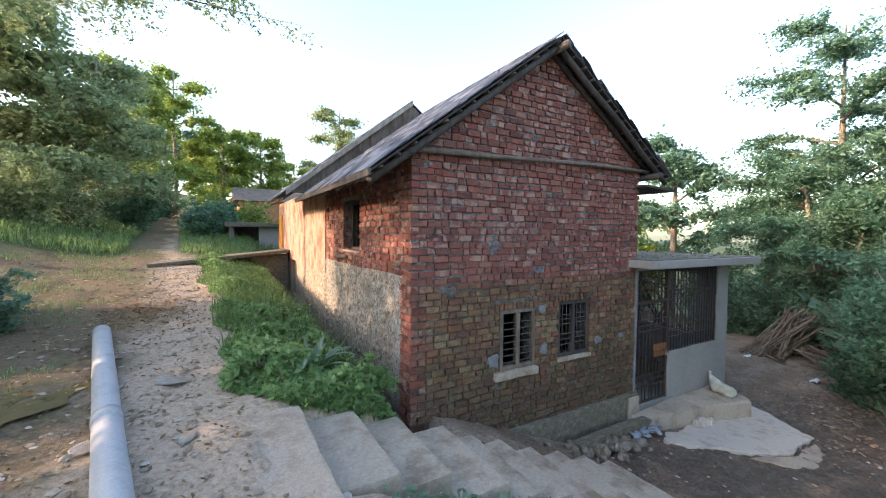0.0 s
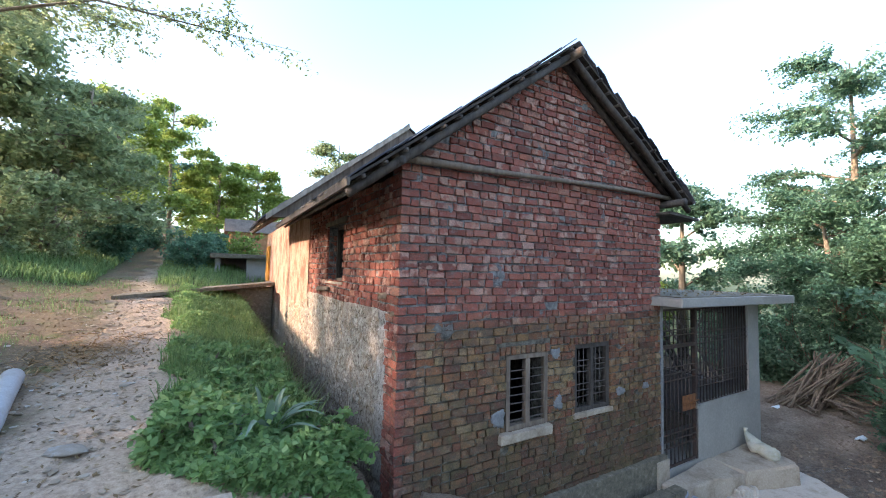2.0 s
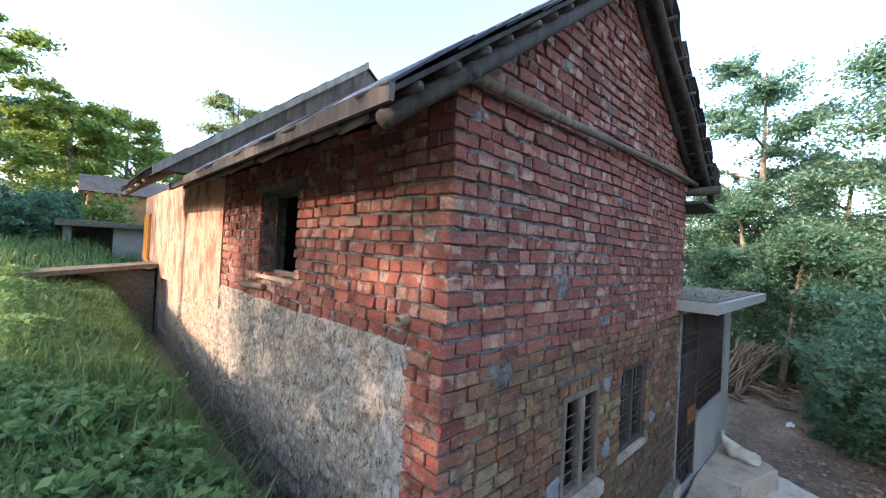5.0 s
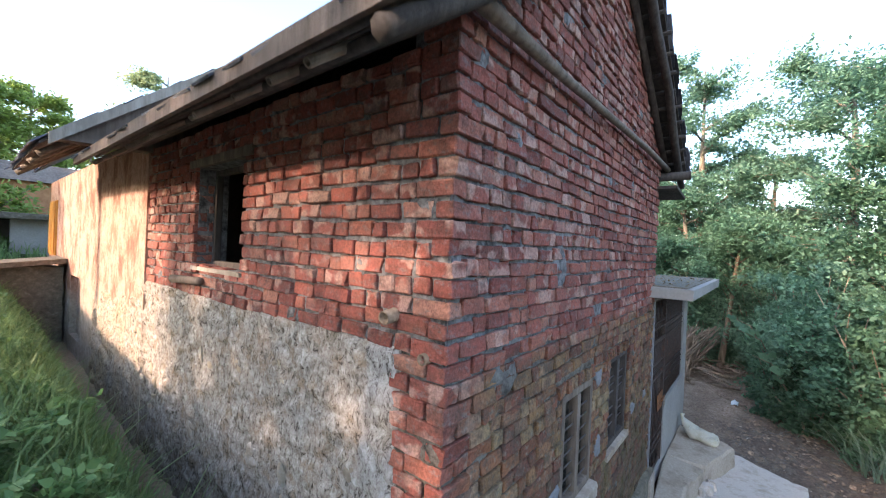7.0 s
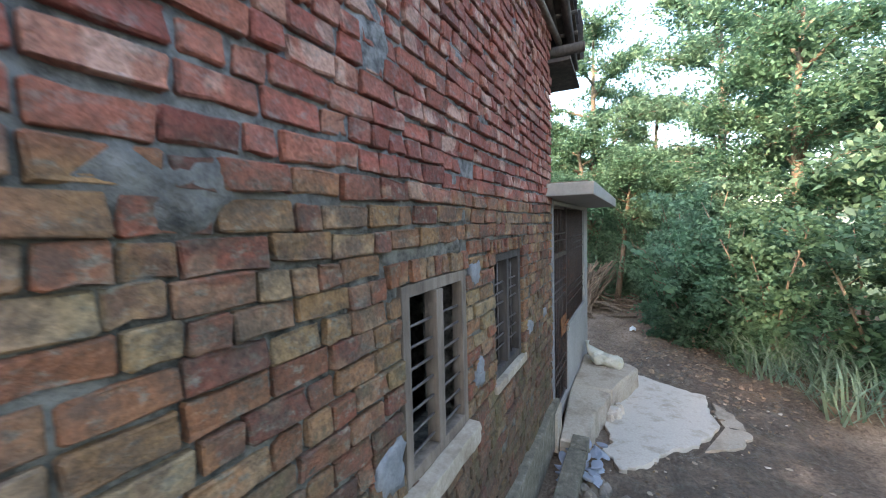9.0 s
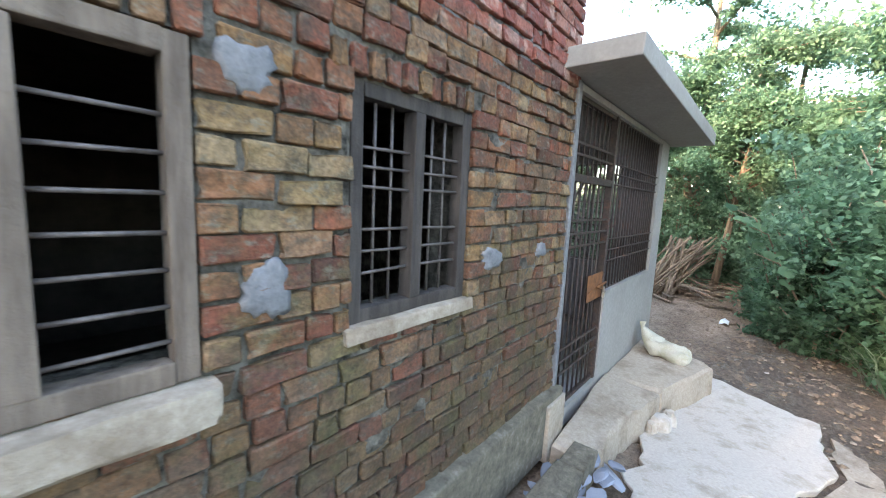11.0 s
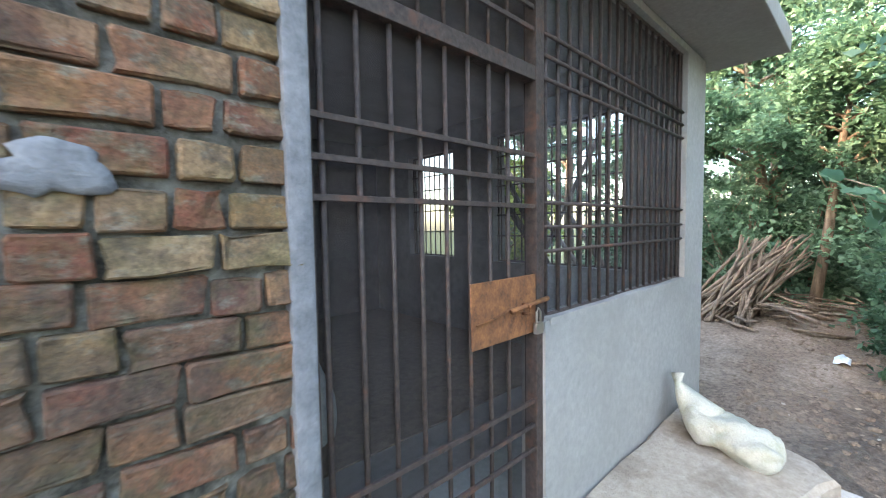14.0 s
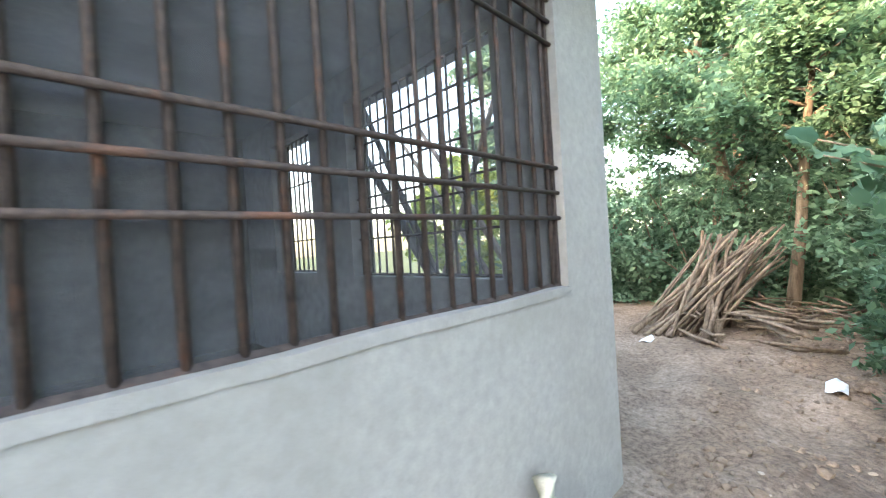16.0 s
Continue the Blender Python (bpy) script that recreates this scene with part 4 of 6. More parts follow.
roof_2 = thing("roof_2", "slate roof of the rear block with a pale plank edge", "roof", kind="structure")
R2, E2, E2R = (4.22, 4.74), (1.22, 2.33), (7.1, 2.6)
deck("board_left", R2, E2, 8.86, 11.7, roof_2)
deck("board_right", (R2[0] + 0.012, R2[1]), E2R, 8.86, 15.6, roof_2)
slate_slope(R2, E2, 8.83, 11.7, roof_2, 120, -1)
deck("board_far", R2, (1.86, 2.83), 11.71, 16.6, roof_2)
slate_slope(R2, (1.86, 2.83), 11.74, 16.5, roof_2, 0, -1)
d2 = Vector((E2[0] - R2[0], 0, E2[1] - R2[1]))
V = []
for s in (0.0, 0.98):
    for yy in (8.80, 8.84):
        for dz in (-0.075, 0.045):
            V.append((R2[0] + d2.x * s, yy, R2[1] + d2.z * s + dz))
link("barge_plank", V, [(0, 1, 3, 2), (4, 6, 7, 5), (0, 4, 5, 1), (2, 3, 7, 6), (1, 5, 7, 3), (0, 2, 6, 4)], GREY_WOOD, roof_2, "pale grey plank along the roof edge")
V = []
for x, z in ((R2[0], R2[1] - 0.04), (1.34, 2.385), (6.95, 2.64)):
    V += [(x, 8.9, z), (x, 9.1, z)]
link("gable_infill", V, [(0, 2, 4), (1, 5, 3), (0, 1, 3, 2), (2, 3, 5, 4), (4, 5, 1, 0)], OLD_WOOD, roof_2)
for i in range(4):
    yy = 9.15 + i * 0.75
    tube("rafter_tail", [(2.0, yy, 2.50 + 0.33), (E2[0] + 0.02, yy, E2[1] - 0.09)], [0.04, 0.035], OLD_WOOD, roof_2)

# ---- porch with flat slab roof ----
PX0, PX1, PT = 6.875, 10.33, 0.90          # side faces and underside of the slab
slab = thing("porch_slab", "flat grey concrete porch roof slab strewn with dry leaves", "roof slab", kind="structure")
bm = bmesh.new()
add_box(bm, 6.60, 10.66, 4.04, 9.4, PT + 0.02, PT + 0.17, 0.012, 0.012)
part("slab", bm, CEMENT, slab)
box("leaf_mould", 6.70, 10.56, 4.12, 9.3, PT + 0.172, PT + 0.186, DAMP_SHADED, slab, "layer of dirt and leaf mould on the slab", jitter=0.006)
wall_8 = holed_wall("wall_8", 6.886, PX1, -1.95, PT, GY0, GY0 + 0.13, [(6.886, 7.95, -1.77, PT - 0.05), (7.95, 9.87, -0.86, PT - 0.05)], "x", CEMENT, "smooth grey cement porch front with a low parapet")
wall_9 = holed_wall("wall_9", GY0 + 0.14, 9.3, -2.1, PT, 10.10, PX1, [(5.06, 6.65, -0.86, 0.64), (7.33, 8.3, -0.84, 0.60)], "y", DARK_CEMENT, "dark cement side wall of the porch with barred openings")
# back wall carries the porch shade in its colour
wall_10 = tagged(box("wall_10", 6.50, 10.09, 9.16, 9.3, -2.1, PT, PORCH_CEMENT), "cement back wall of the porch, darkened for the shade inside", "wall", kind="structure")
floor_3 = tagged(box("floor_3", XR + 0.02, 10.09, GY0 + 0.135, 5.55, -2.0, -1.80, CEMENT), "grey cement porch floor", "floor", kind="structure")
# darker brown from where daylight through the gate gives out
floor_4 = tagged(box("floor_4", XR + 0.02, 10.09, 5.552, 9.15, -2.0, -1.79, CLOD), "earth floor at the back of the porch, darkened for shade", "floor", kind="structure")
tagged(box("trim_2", 6.825, 6.884, GY0 - 0.012, GY0 + 0.13, -1.95, PT, SMEAR, jitter=0.006, bevel=0.01), "cement strip between the bricks and the gate", "trim", kind="structure")
tagged(box("trim_3", 6.60, XR + 0.05, GY0 - 0.09, GY0 + 0.02, -1.97, -1.52, CONCRETE, jitter=0.01, bevel=0.015), "cement block at the foot of the gate", "trim", kind="structure")

# ---- windows of the gable wall ----
def barred_window(name, hole, mat, bar_mat, label, vertical, levels, depth):
    a, b, c, d = hole
    w = thing(name, label, "window", kind="structure", at=(0, 0, 0))
    y0, y1, f = GY0 + depth, GY0 + depth + 0.07, 0.06
    box("window_frame", a, a + f, y0, y1, c, d, mat, w, jitter=0.003, bevel=0.006)
    box("window_frame", b - f, b, y0, y1, c, d, mat, w, jitter=0.003, bevel=0.006)
    box("window_frame", a + f, b - f, y0, y1, d - f, d, mat, w, jitter=0.003, bevel=0.006)
    box("window_frame", a + f, b - f, y0, y1, c, c + f, mat, w, jitter=0.003, bevel=0.006)
    m = (a + b) / 2
    box("mullion", m - 0.035, m + 0.035, y0 - 0.004, y1, c + f, d - f, mat, w, jitter=0.003, bevel=0.006)
    for lo, hi in ((a + f, m - 0.035), (m + 0.035, b - f)):
        for z in levels:
            tube("bar", [(lo - 0.01, y0 + 0.03, z + rng.uniform(-0.004, 0.004)), (hi + 0.01, y0 + 0.03, z + rng.uniform(-0.004, 0.004))], 0.007, bar_mat, w, sides=6)
        for k in range(vertical):
            x = lo + (hi - lo) * (k + 1) / (vertical + 1)
            tube("bar", [(x, y0 + 0.045, c + f - 0.01), (x, y0 + 0.045, d - f + 0.01)], 0.0075, bar_mat, w, sides=6)
    return w


window_1 = barred_window("window_1", WIN_A, OLD_WOOD, GREY_IRON, "weathered grey wooden window with horizontal iron bars", 0, [-0.42 + i * 0.10 for i in range(7)], 0.006)
window_2 = barred_window("window_2", WIN_B, DARK_WOOD, GREY_IRON, "dark wooden window with a grid of iron bars", 2, (-0.31, -0.225, -0.14, 0.03, 0.11, 0.185), 0.03)


def lumpy_box(name, x0, x1, y0, y1, z0, z1, mat, parent=None, label="", cuts=4, amp=0.015, bevel=0.02):
    bm = bmesh.new()
    add_box(bm, x0, x1, y0, y1, z0, z1)
    bmesh.ops.subdivide_edges(bm, edges=bm.edges[:], cuts=cuts, use_grid_fill=True)
    for v in bm.verts:
        v.co += Vector((noise.noise(v.co * 5.3 + Vector((3, 1, x0))), noise.noise(v.co * 5.1 + Vector((9, 4, y0))), noise.noise(v.co * 4.7))) * amp
        cx, cy, cz = (v.co.x - x0) / (x1 - x0), (v.co.y - y0) / (y1 - y0), (v.co.z - z0) / (z1 - z0)
        near = sum(1 for k in (cx, cy, cz) if k < 0.02 or k > 0.98)
        if near >= 2:
            mid = Vector(((x0 + x1) / 2, (y0 + y1) / 2, (z0 + z1) / 2))
            v.co += (mid - v.co).normalized() * bevel * rng.uniform(0.4, 1.2)
    ob = part(name, bm, mat, parent, label, smooth=True)
    ob.data.set_sharp_from_angle(angle=radians(38))
    return ob


lumpy_box("window_sill", 3.50, 4.34, GY0 - 0.07, GY0 + 0.05, -0.65, -0.535, CONCRETE, window_1, "thick pale cement sill", 6, 0.012)
lumpy_box("window_sill", 4.80, 5.61, GY0 - 0.016, GY0 + 0.05, -0.575, -0.512, CONCRETE, window_2, "worn cement sill", 6, 0.010, 0.012)

# window of the upper room, unglazed
a, b, c, d = WIN_C
window_3 = thing("window_3", "open unglazed window with a dark timber frame", "window", kind="structure")
for y0, y1, z0, z1 in ((a, a + 0.05, c, d), (b - 0.05, b, c, d), (a + 0.05, b - 0.05, d - 0.05, d), (a + 0.05, b - 0.05, c, c + 0.045)):
    box("window_frame", LX0 + 0.17, LX0 + 0.23, y0, y1, z0, z1, DARK_WOOD, window_3, jitter=0.003, bevel=0.005)
box("lintel", LX0 - 0.005, LX0 + 0.25, a - 0.15, b + 0.15, d + 0.002, d + 0.075, OLD_WOOD, window_3, "weathered timber lintel", jitter=0.006, bevel=0.006)
box("window_sill", LX0 - 0.01, LX0 + 0.2, a - 0.02, b + 0.02, c - 0.035, c - 0.002, GREY_WOOD, window_3, "thin grey plank sill", jitter=0.004)
tagged(tube("pole_stub", [(LX0 - 0.035, 7.30, 1.075), (LX0 - 0.04, 7.98, 1.045)], [0.035, 0.04], OLD_WOOD, sides=10, wobble=0.08), "short weathered wooden pole lying under the window", "pole")


def hollow_pipe(name, p, q, r, wall, mat, label, category):
    p, q = Vector(p), Vector(q)
    d = (q - p).normalized()
    a = d.orthogonal().normalized()
    b = d.cross(a)
    n, V, F = 14, [], []
    for s, rr in ((p, r), (q, r), (q, r - wall), (p, r - wall)):
        V += [s + (a * math.cos(2 * math.pi * k / n) + b * math.sin(2 * math.pi * k / n)) * rr for k in range(n)]
    for j in range(3):
        F += [(j * n + k, j * n + (k + 1) % n, (j + 1) * n + (k + 1) % n, (j + 1) * n + k) for k in range(n)]
    return tagged(link(name, V, F, mat, smooth=True), label, category)


hollow_pipe("drain_pipe", (LX0 + 0.05, 4.87, 1.12), (LX0 - 0.085, 4.86, 1.105), 0.036, 0.010, CLAY, "short clay drain pipe sticking out of the bricks", "pipe")
hollow_pipe("drain_pipe", (LX0 + 0.05, 4.66, 0.93), (LX0 - 0.02, 4.66, 0.93), 0.028, 0.008, CLAY, "small clay pipe end flush with the wall", "pipe")

def cement_patch(x0, x1, z0, z1, seed):
    """A thin smear of cement with a ragged outline on the gable wall."""
    q = np.random.default_rng(seed)
    cx, cz, n = (x0 + x1) / 2, (z0 + z1) / 2, 26
    x0, x1, z0, z1 = cx + 0.95 * (x0 - cx), cx + 0.95 * (x1 - cx), cz + 0.95 * (z0 - cz), cz + 0.95 * (z1 - cz)
    V, F = [(cx, GY0 - 0.007, cz)], []
    for f, y in ((0.7, -0.007), (1.0, -0.002), (1.0, 0.02)):
        for k in range(n):
            a = 2 * math.pi * k / n
            e = (abs(math.cos(a)) ** 3.5 + abs(math.sin(a)) ** 3.5) ** (-1 / 3.5) + 0.16 * math.sin(3 * a + seed) + 0.09 * math.sin(9 * a + 2 * seed) + (0.035 * ((k * 7 + seed) % 5 - 2))
            V.append((cx + (x1 - x0) / 2 * f * e * math.cos(a), GY0 + y + q.uniform(-0.002, 0.002), cz + (z1 - z0) / 2 * f * e * math.sin(a)))
    F += [(0, 1 + (k + 1) % n, 1 + k) for k in range(n)]
    for r in (1, 1 + n):
        F += [(r + k, r + (k + 1) % n, r + n + (k + 1) % n, r + n + k) for k in range(n)]
    tagged(link("cement_patch", V, F, SMEAR, smooth=True), "ragged smear of grey cement on the brick wall", "cement patch", "cement patches")


for i, p in enumerate(((5.69, 5.90, -0.39, -0.265), (6.35, 6.50, -0.37, -0.27), (4.43, 4.58, -0.40, -0.22), (3.40, 3.60, -0.46, -0.25), (4.37, 4.53, 0.27, 0.41))):
    cement_patch(*p, i + 2)

# ---- gate and grilles of the porch ----
gate = thing("door_1", "closed brown iron bar gate with rusty lock plate", "gate", kind="structure")
GYB = GY0 + 0.045


def iron_box(name, x0, x1, z0, z1, parent, mat=IRON, y0=GYB - 0.015, y1=GYB + 0.02, bevel=0.003):
    return box(name, x0, x1, y0, y1, z0, z1, mat, parent, bevel=bevel)


iron_box("gate_frame", 6.890, 6.908, -1.765, 0.845, gate)
iron_box("gate_frame", 7.905, 7.965, -1.765, 0.845, gate, y0=GYB - 0.03, y1=GYB + 0.035)
iron_box("gate_frame", 6.910, 7.903, -1.765, -1.73, gate)
iron_box("gate_frame", 6.910, 7.903, 0.185, 0.245, gate, y0=GYB - 0.028, y1=GYB + 0.03)
iron_box("gate_frame", 6.910, 7.903, 0.81, 0.845, gate)
for k in range(8):
    x = 6.94 + 0.115 * k
    tube("bar", [(x, GYB, -1.74), (x, GYB, 0.195)], 0.0095, IRON, gate, sides=6)
    tube("bar", [(x, GYB, 0.235), (x, GYB, 0.82)], 0.0085, IRON, gate, sides=6)
for z in (-0.130, -0.240, -0.348, -1.215, -1.325, -1.435, 0.40, 0.49):
    iron_box("cross_bar", 6.895, 7.91, z - 0.009, z + 0.009, gate, y0=GYB - 0.022, y1=GYB - 0.008, bevel=0.002)
box("lock_plate", 7.49, 7.895, GYB - 0.030, GYB - 0.024, -0.895, -0.645, RUST, gate, "orange-brown rusty lock plate", jitter=0.003)
tube("rod", [(7.51, GYB - 0.036, -0.80), (7.62, GYB - 0.038, -0.79), (7.72, GYB - 0.037, -0.765)], 0.005, RUST, gate, "thin bent rod wired to the plate", sides=6)
latch = tube("latch", [(7.70, GYB - 0.05, -0.775), (7.96, GYB - 0.05, -0.755)], 0.011, RUST, gate, "rusty sliding bolt")
tube("staple", [(7.80, GYB - 0.03, -0.76), (7.80, GYB - 0.07, -0.76), (7.80, GYB - 0.07, -0.80), (7.80, GYB - 0.03, -0.80)], 0.007, RUST, gate, sides=6)
lock = thing("padlock", "small dull metal padlock hanging on the rusty gate bolt", "padlock", at=(0, 0, 0))
box("body", 7.845, 7.895, GYB - 0.075, GYB - 0.05, -0.895, -0.845, BRASS, lock, bevel=0.008)
tube("shackle", [(7.855, GYB - 0.062, -0.85), (7.855, GYB - 0.062, -0.80), (7.87, GYB - 0.062, -0.785), (7.885, GYB - 0.062, -0.80), (7.885, GYB - 0.062, -0.85)], 0.005, BRASS, lock, sides=6)


def grille(name, label, lo, hi, z0, z1, count, levels, at, frame_w=0.025):
    """A grille of round bars; at(u, depth, z) gives the place."""
    g = thing(name, label, "grille", "porch grilles", "structure")
    for k in range(count):
        u = lo + (hi - lo) * (k + 0.5) / count
        tube("bar", [at(u, 0, z0), at(u, 0, z1)], 0.0105, IRON, g, sides=6)
    for z in levels:
        tube("cross_bar", [at(lo, -0.018, z), at(hi, -0.018, z)], 0.0095, IRON, g, sides=6)
    for u in (lo + frame_w / 2, hi - frame_w / 2):
        tube("frame_bar", [at(u, 0, z0), at(u, 0, z1)], frame_w / 2, IRON, g, sides=4)
    for z in (z0 + 0.01, z1 - 0.01):
        tube("frame_bar", [at(lo, 0, z), at(hi, 0, z)], frame_w / 2, IRON, g, sides=4)
    return g


def netting(name, label, x0, x1, z0, z1, mat, seed):
    """A slack fine net hung behind the bars, rippled across its height."""
    nu, nv, V, F = 40, 90, [], []
    for j in range(nv):
        for i in range(nu):
            u, v = x0 + (x1 - x0) * i / (nu - 1), z0 + (z1 - z0) * j / (nv - 1)
            edge = min(1.0, 8 * i / nu, 8 * (nu - 1 - i) / nu)
            y = GYB + 0.028 + edge * (0.014 * noise.noise(Vector((u * 2.0, v * 5.0, seed))) + 0.012 * noise.noise(Vector((u * 2.5, v * 17.0, seed + 5))))
            V.append((u, y, v))
    for j in range(nv - 1):
        for i in range(nu - 1):
            a = j * nu + i
            F.append((a, a + 1, a + nu + 1, a + nu))
    tagged(link(name, V, F, mat, smooth=True), label, "netting", "porch netting")


def net_material(name, dark, light, cover):
    m = material(name, lambda nt: ramp(nt, noise_tex(nt, 7, 7, 0.75, (1, 1, 11)), [(0.34, dark), (0.66, light)]), 0.85)
    nt = m.node_tree
    clear, blend = nt.nodes.new("ShaderNodeBsdfTransparent"), nt.nodes.new("ShaderNodeMixShader")
    nt.links.new(mask(nt, noise_tex(nt, 3, 5, 0.65, (1, 1, 4)), 0.2, 0.8), blend.inputs[0])
    blend.inputs[0].links[0].from_node.inputs[3].default_value = cover - 0.08
    blend.inputs[0].links[0].from_node.inputs[4].default_value = cover + 0.08
    nt.links.new(clear.outputs[0], blend.inputs[1])
    nt.links.new(nt.nodes["Principled BSDF"].outputs[0], blend.inputs[2])
    nt.links.new(blend.outputs[0], nt.nodes["Material Output"].inputs[0])
    return m


NET_GREY = net_material("grey_insect_net", (0.075, 0.076, 0.080), (0.16, 0.161, 0.165), 0.48)
NET_BROWN = net_material("brown_insect_net", (0.016, 0.013, 0.013), (0.060, 0.047, 0.044), 0.62)
netting("gate_netting", "dark rippled insect net tied behind the iron gate", 6.91, 7.905, -1.36, 0.81, NET_BROWN, 3.0)
netting("grille_netting", "slack grey insect net behind the iron grille", 7.975, 9.865, -0.845, 0.84, NET_GREY, 8.0)
grille("window_4", "brown iron bar grille above the porch parapet", 7.965, 9.87, -0.86, 0.85, 18, (-0.33, -0.44, -0.55, 0.215, 0.315, 0.41), lambda u, d, z: (u, GYB + d, z))
grille("window_5", "iron bar grille in the porch side opening", 5.06, 6.65, -0.86, 0.64, 16, (-0.55, -0.3, -0.2, 0.05, 0.25, 0.4), lambda u, d, z: (10.2 + d, u, z))
grille("window_6", "small iron bar grille in the porch side opening", 7.33, 8.3, -0.84, 0.60, 9, (-0.5, -0.2, 0.1, 0.3), lambda u, d, z: (10.2 + d, u, z))
for (x0, y0, z0, x1, y1, z1) in ((11.2, 4.9, -2.2, 11.6, 7.4, 0.9), (11.3, 5.2, -2.2, 12.2, 8.6, 1.2), (11.6, 7.6, -2.2, 11.2, 5.8, 0.8)):
    tagged(tube("leaning_pole", [(x0, y0, z0), ((x0 + x1) / 2, (y0 + y1) / 2, (z0 + z1) / 2 + 0.04), (x1, y1, z1)], [0.04, 0.035, 0.025], OLD_WOOD, wobble=0.08), "thin grey pole leaning behind the porch", "pole", "leaning poles")

tagged(lumpy_box("trim_4", 7.98, 9.88, GY0 - 0.007, GY0 + 0.04, -0.885, -0.850, CEMENT, None, "", 14, 0.010, 0.006), "ragged cement lip on the parapet", "trim", kind="structure")

for a, b, r in (((10.75, 7.6, 0.75), (10.75, 6.1, -1.25), 0.05), ((10.78, 7.5, 1.2), (10.78, 6.35, -0.85), 0.035)):
    a, b = Vector(a), Vector(b)
    foot = b + (b - a) * ((b.z - ground_at(b.x, b.y)) / (a.z - b.z))
    pole = thing("pole", "dark wooden pole leaning outside the porch opening", "pole", "leaning poles")
    tube("shaft", [a, a.lerp(foot, 0.5) + Vector((0, 0.03, 0.02)), foot], [r * 0.8, r, r], DARK_WOOD, pole, sides=8, wobble=0.06)

# ---- concrete steps, threshold, block, apron ----
stairs = thing("stairs", "rough worn concrete steps going down beside the house", "stairs", kind="structure")
lumpy_box("step", 0.08, 0.66, 2.15, 3.80, -0.42, -0.108, CONCRETE, stairs, "", 8, 0.016, 0.014)
ends = [0.66, 1.18, 1.69, 2.20, 2.62, 3.03, 3.53, 4.02, 4.50, 4.98]
for k in range(1, 10):
    top = -0.10 - 0.19 * k
    far = 3.88 - 0.022 * k + rng.uniform(-0.05, 0.05)
    nearer = 2.62 + rng.uniform(-0.12, 0.10)
    lumpy_box("step", ends[k - 1] - 0.06, ends[k] + rng.uniform(-0.03, 0.03), nearer, far, top - 0.25, top, CONCRETE, stairs, "", 7, 0.015, 0.014)


def dense(outline, wob, seed, n=4):
    q = np.random.default_rng(seed)
    pts = []
    for i, p in enumerate(outline):
        e = outline[(i + 1) % len(outline)]
        for k in range(n):
            pts.append((p[0] + (e[0] - p[0]) * k / n + q.uniform(-wob, wob), p[1] + (e[1] - p[1]) * k / n + q.uniform(-wob, wob)))
    return pts


def rough_slab(name, outline, top, low, mat, seed, wob=0.02, rim=0.025, flare=0.03):
    """Cast concrete with an uneven outline: flared foot, worn rim, slightly domed top; top and low give heights."""
    pts = dense(outline, wob, seed)
    n, cx, cy = len(pts), sum(p[0] for p in outline) / len(outline), sum(p[1] for p in outline) / len(outline)
    V = []
    for grow, f in ((flare, lambda x, y: low(x, y)), (flare * 0.5, lambda x, y: 0.45 * low(x, y) + 0.55 * top(x, y)), (0.0, lambda x, y: top(x, y) - rim), (-rim, top)):
        for x, y in pts:
            d = math.hypot(x - cx, y - cy)
            u, v = x + (x - cx) / d * grow, y + (y - cy) / d * grow
            V.append((u, v, f(u, v) + 0.008 * noise.noise(Vector((u * 9, v * 9, seed)))))
    for f in (0.7, 0.4):
        V += [(cx + (x - cx) * f, cy + (y - cy) * f, top(cx + (x - cx) * f, cy + (y - cy) * f) + 0.008 + 0.012 * noise.noise(Vector((x * 5 * f, y * 5 * f, seed)))) for x, y in pts]
    V.append((cx, cy, top(cx, cy) + 0.012))
    F = [(r * n + i, r * n + (i + 1) % n, (r + 1) * n + (i + 1) % n, (r + 1) * n + i) for r in range(5) for i in range(n)]
    F += [(5 * n + i, 5 * n + (i + 1) % n, 6 * n) for i in range(n)]
    ob = link(name, V, F, mat, smooth=True)
    ob.data.set_sharp_from_angle(angle=radians(35))
    return ob


threshold = tagged(rough_slab("threshold", [(6.64, 4.16), (7.0, 4.12), (7.5, 4.12), (7.9, 4.03), (8.27, 3.98), (8.27, 4.53), (6.64, 4.44)], lambda x, y: -1.80 - 0.12 * (4.53 - y), lambda x, y: -2.25, CONCRETE, 21), "rough concrete step in front of the gate", "step", kind="structure")
sack_block = tagged(rough_slab("concrete_block", [(8.29, 3.97), (8.85, 3.80), (9.40, 3.64), (9.52, 3.72), (9.64, 3.95), (9.74, 4.24), (9.82, 4.525), (8.29, 4.525)], lambda x, y: -1.83, lambda x, y: -2.40, CONCRETE, 22, 0.012, 0.03, 0.02), "rounded pale concrete block at the porch foot", "concrete block", kind="structure")
# broken apron of thin concrete: a pale screed and a lower, dirtier plate in front
outline = [(6.62, 3.80), (6.80, 3.62), (7.02, 3.46), (7.25, 3.36), (7.48, 3.18), (7.70, 2.98), (8.04, 2.80), (8.45, 2.64), (8.95, 2.70), (9.45, 2.68), (9.62, 3.0), (9.85, 3.35), (10.05, 3.72), (9.95, 4.2), (8.3, 4.2), (7.6, 3.98), (7.2, 3.86), (7.05, 4.0)]
apron = tagged(rough_slab("apron", outline, lambda x, y: float(height(x, y)) + 0.055, lambda x, y: ground_at(x, y) - 0.10, PALE, 23, 0.03, 0.008, -0.02), "cracked pale concrete apron on the muddy yard", "paving", kind="structure")
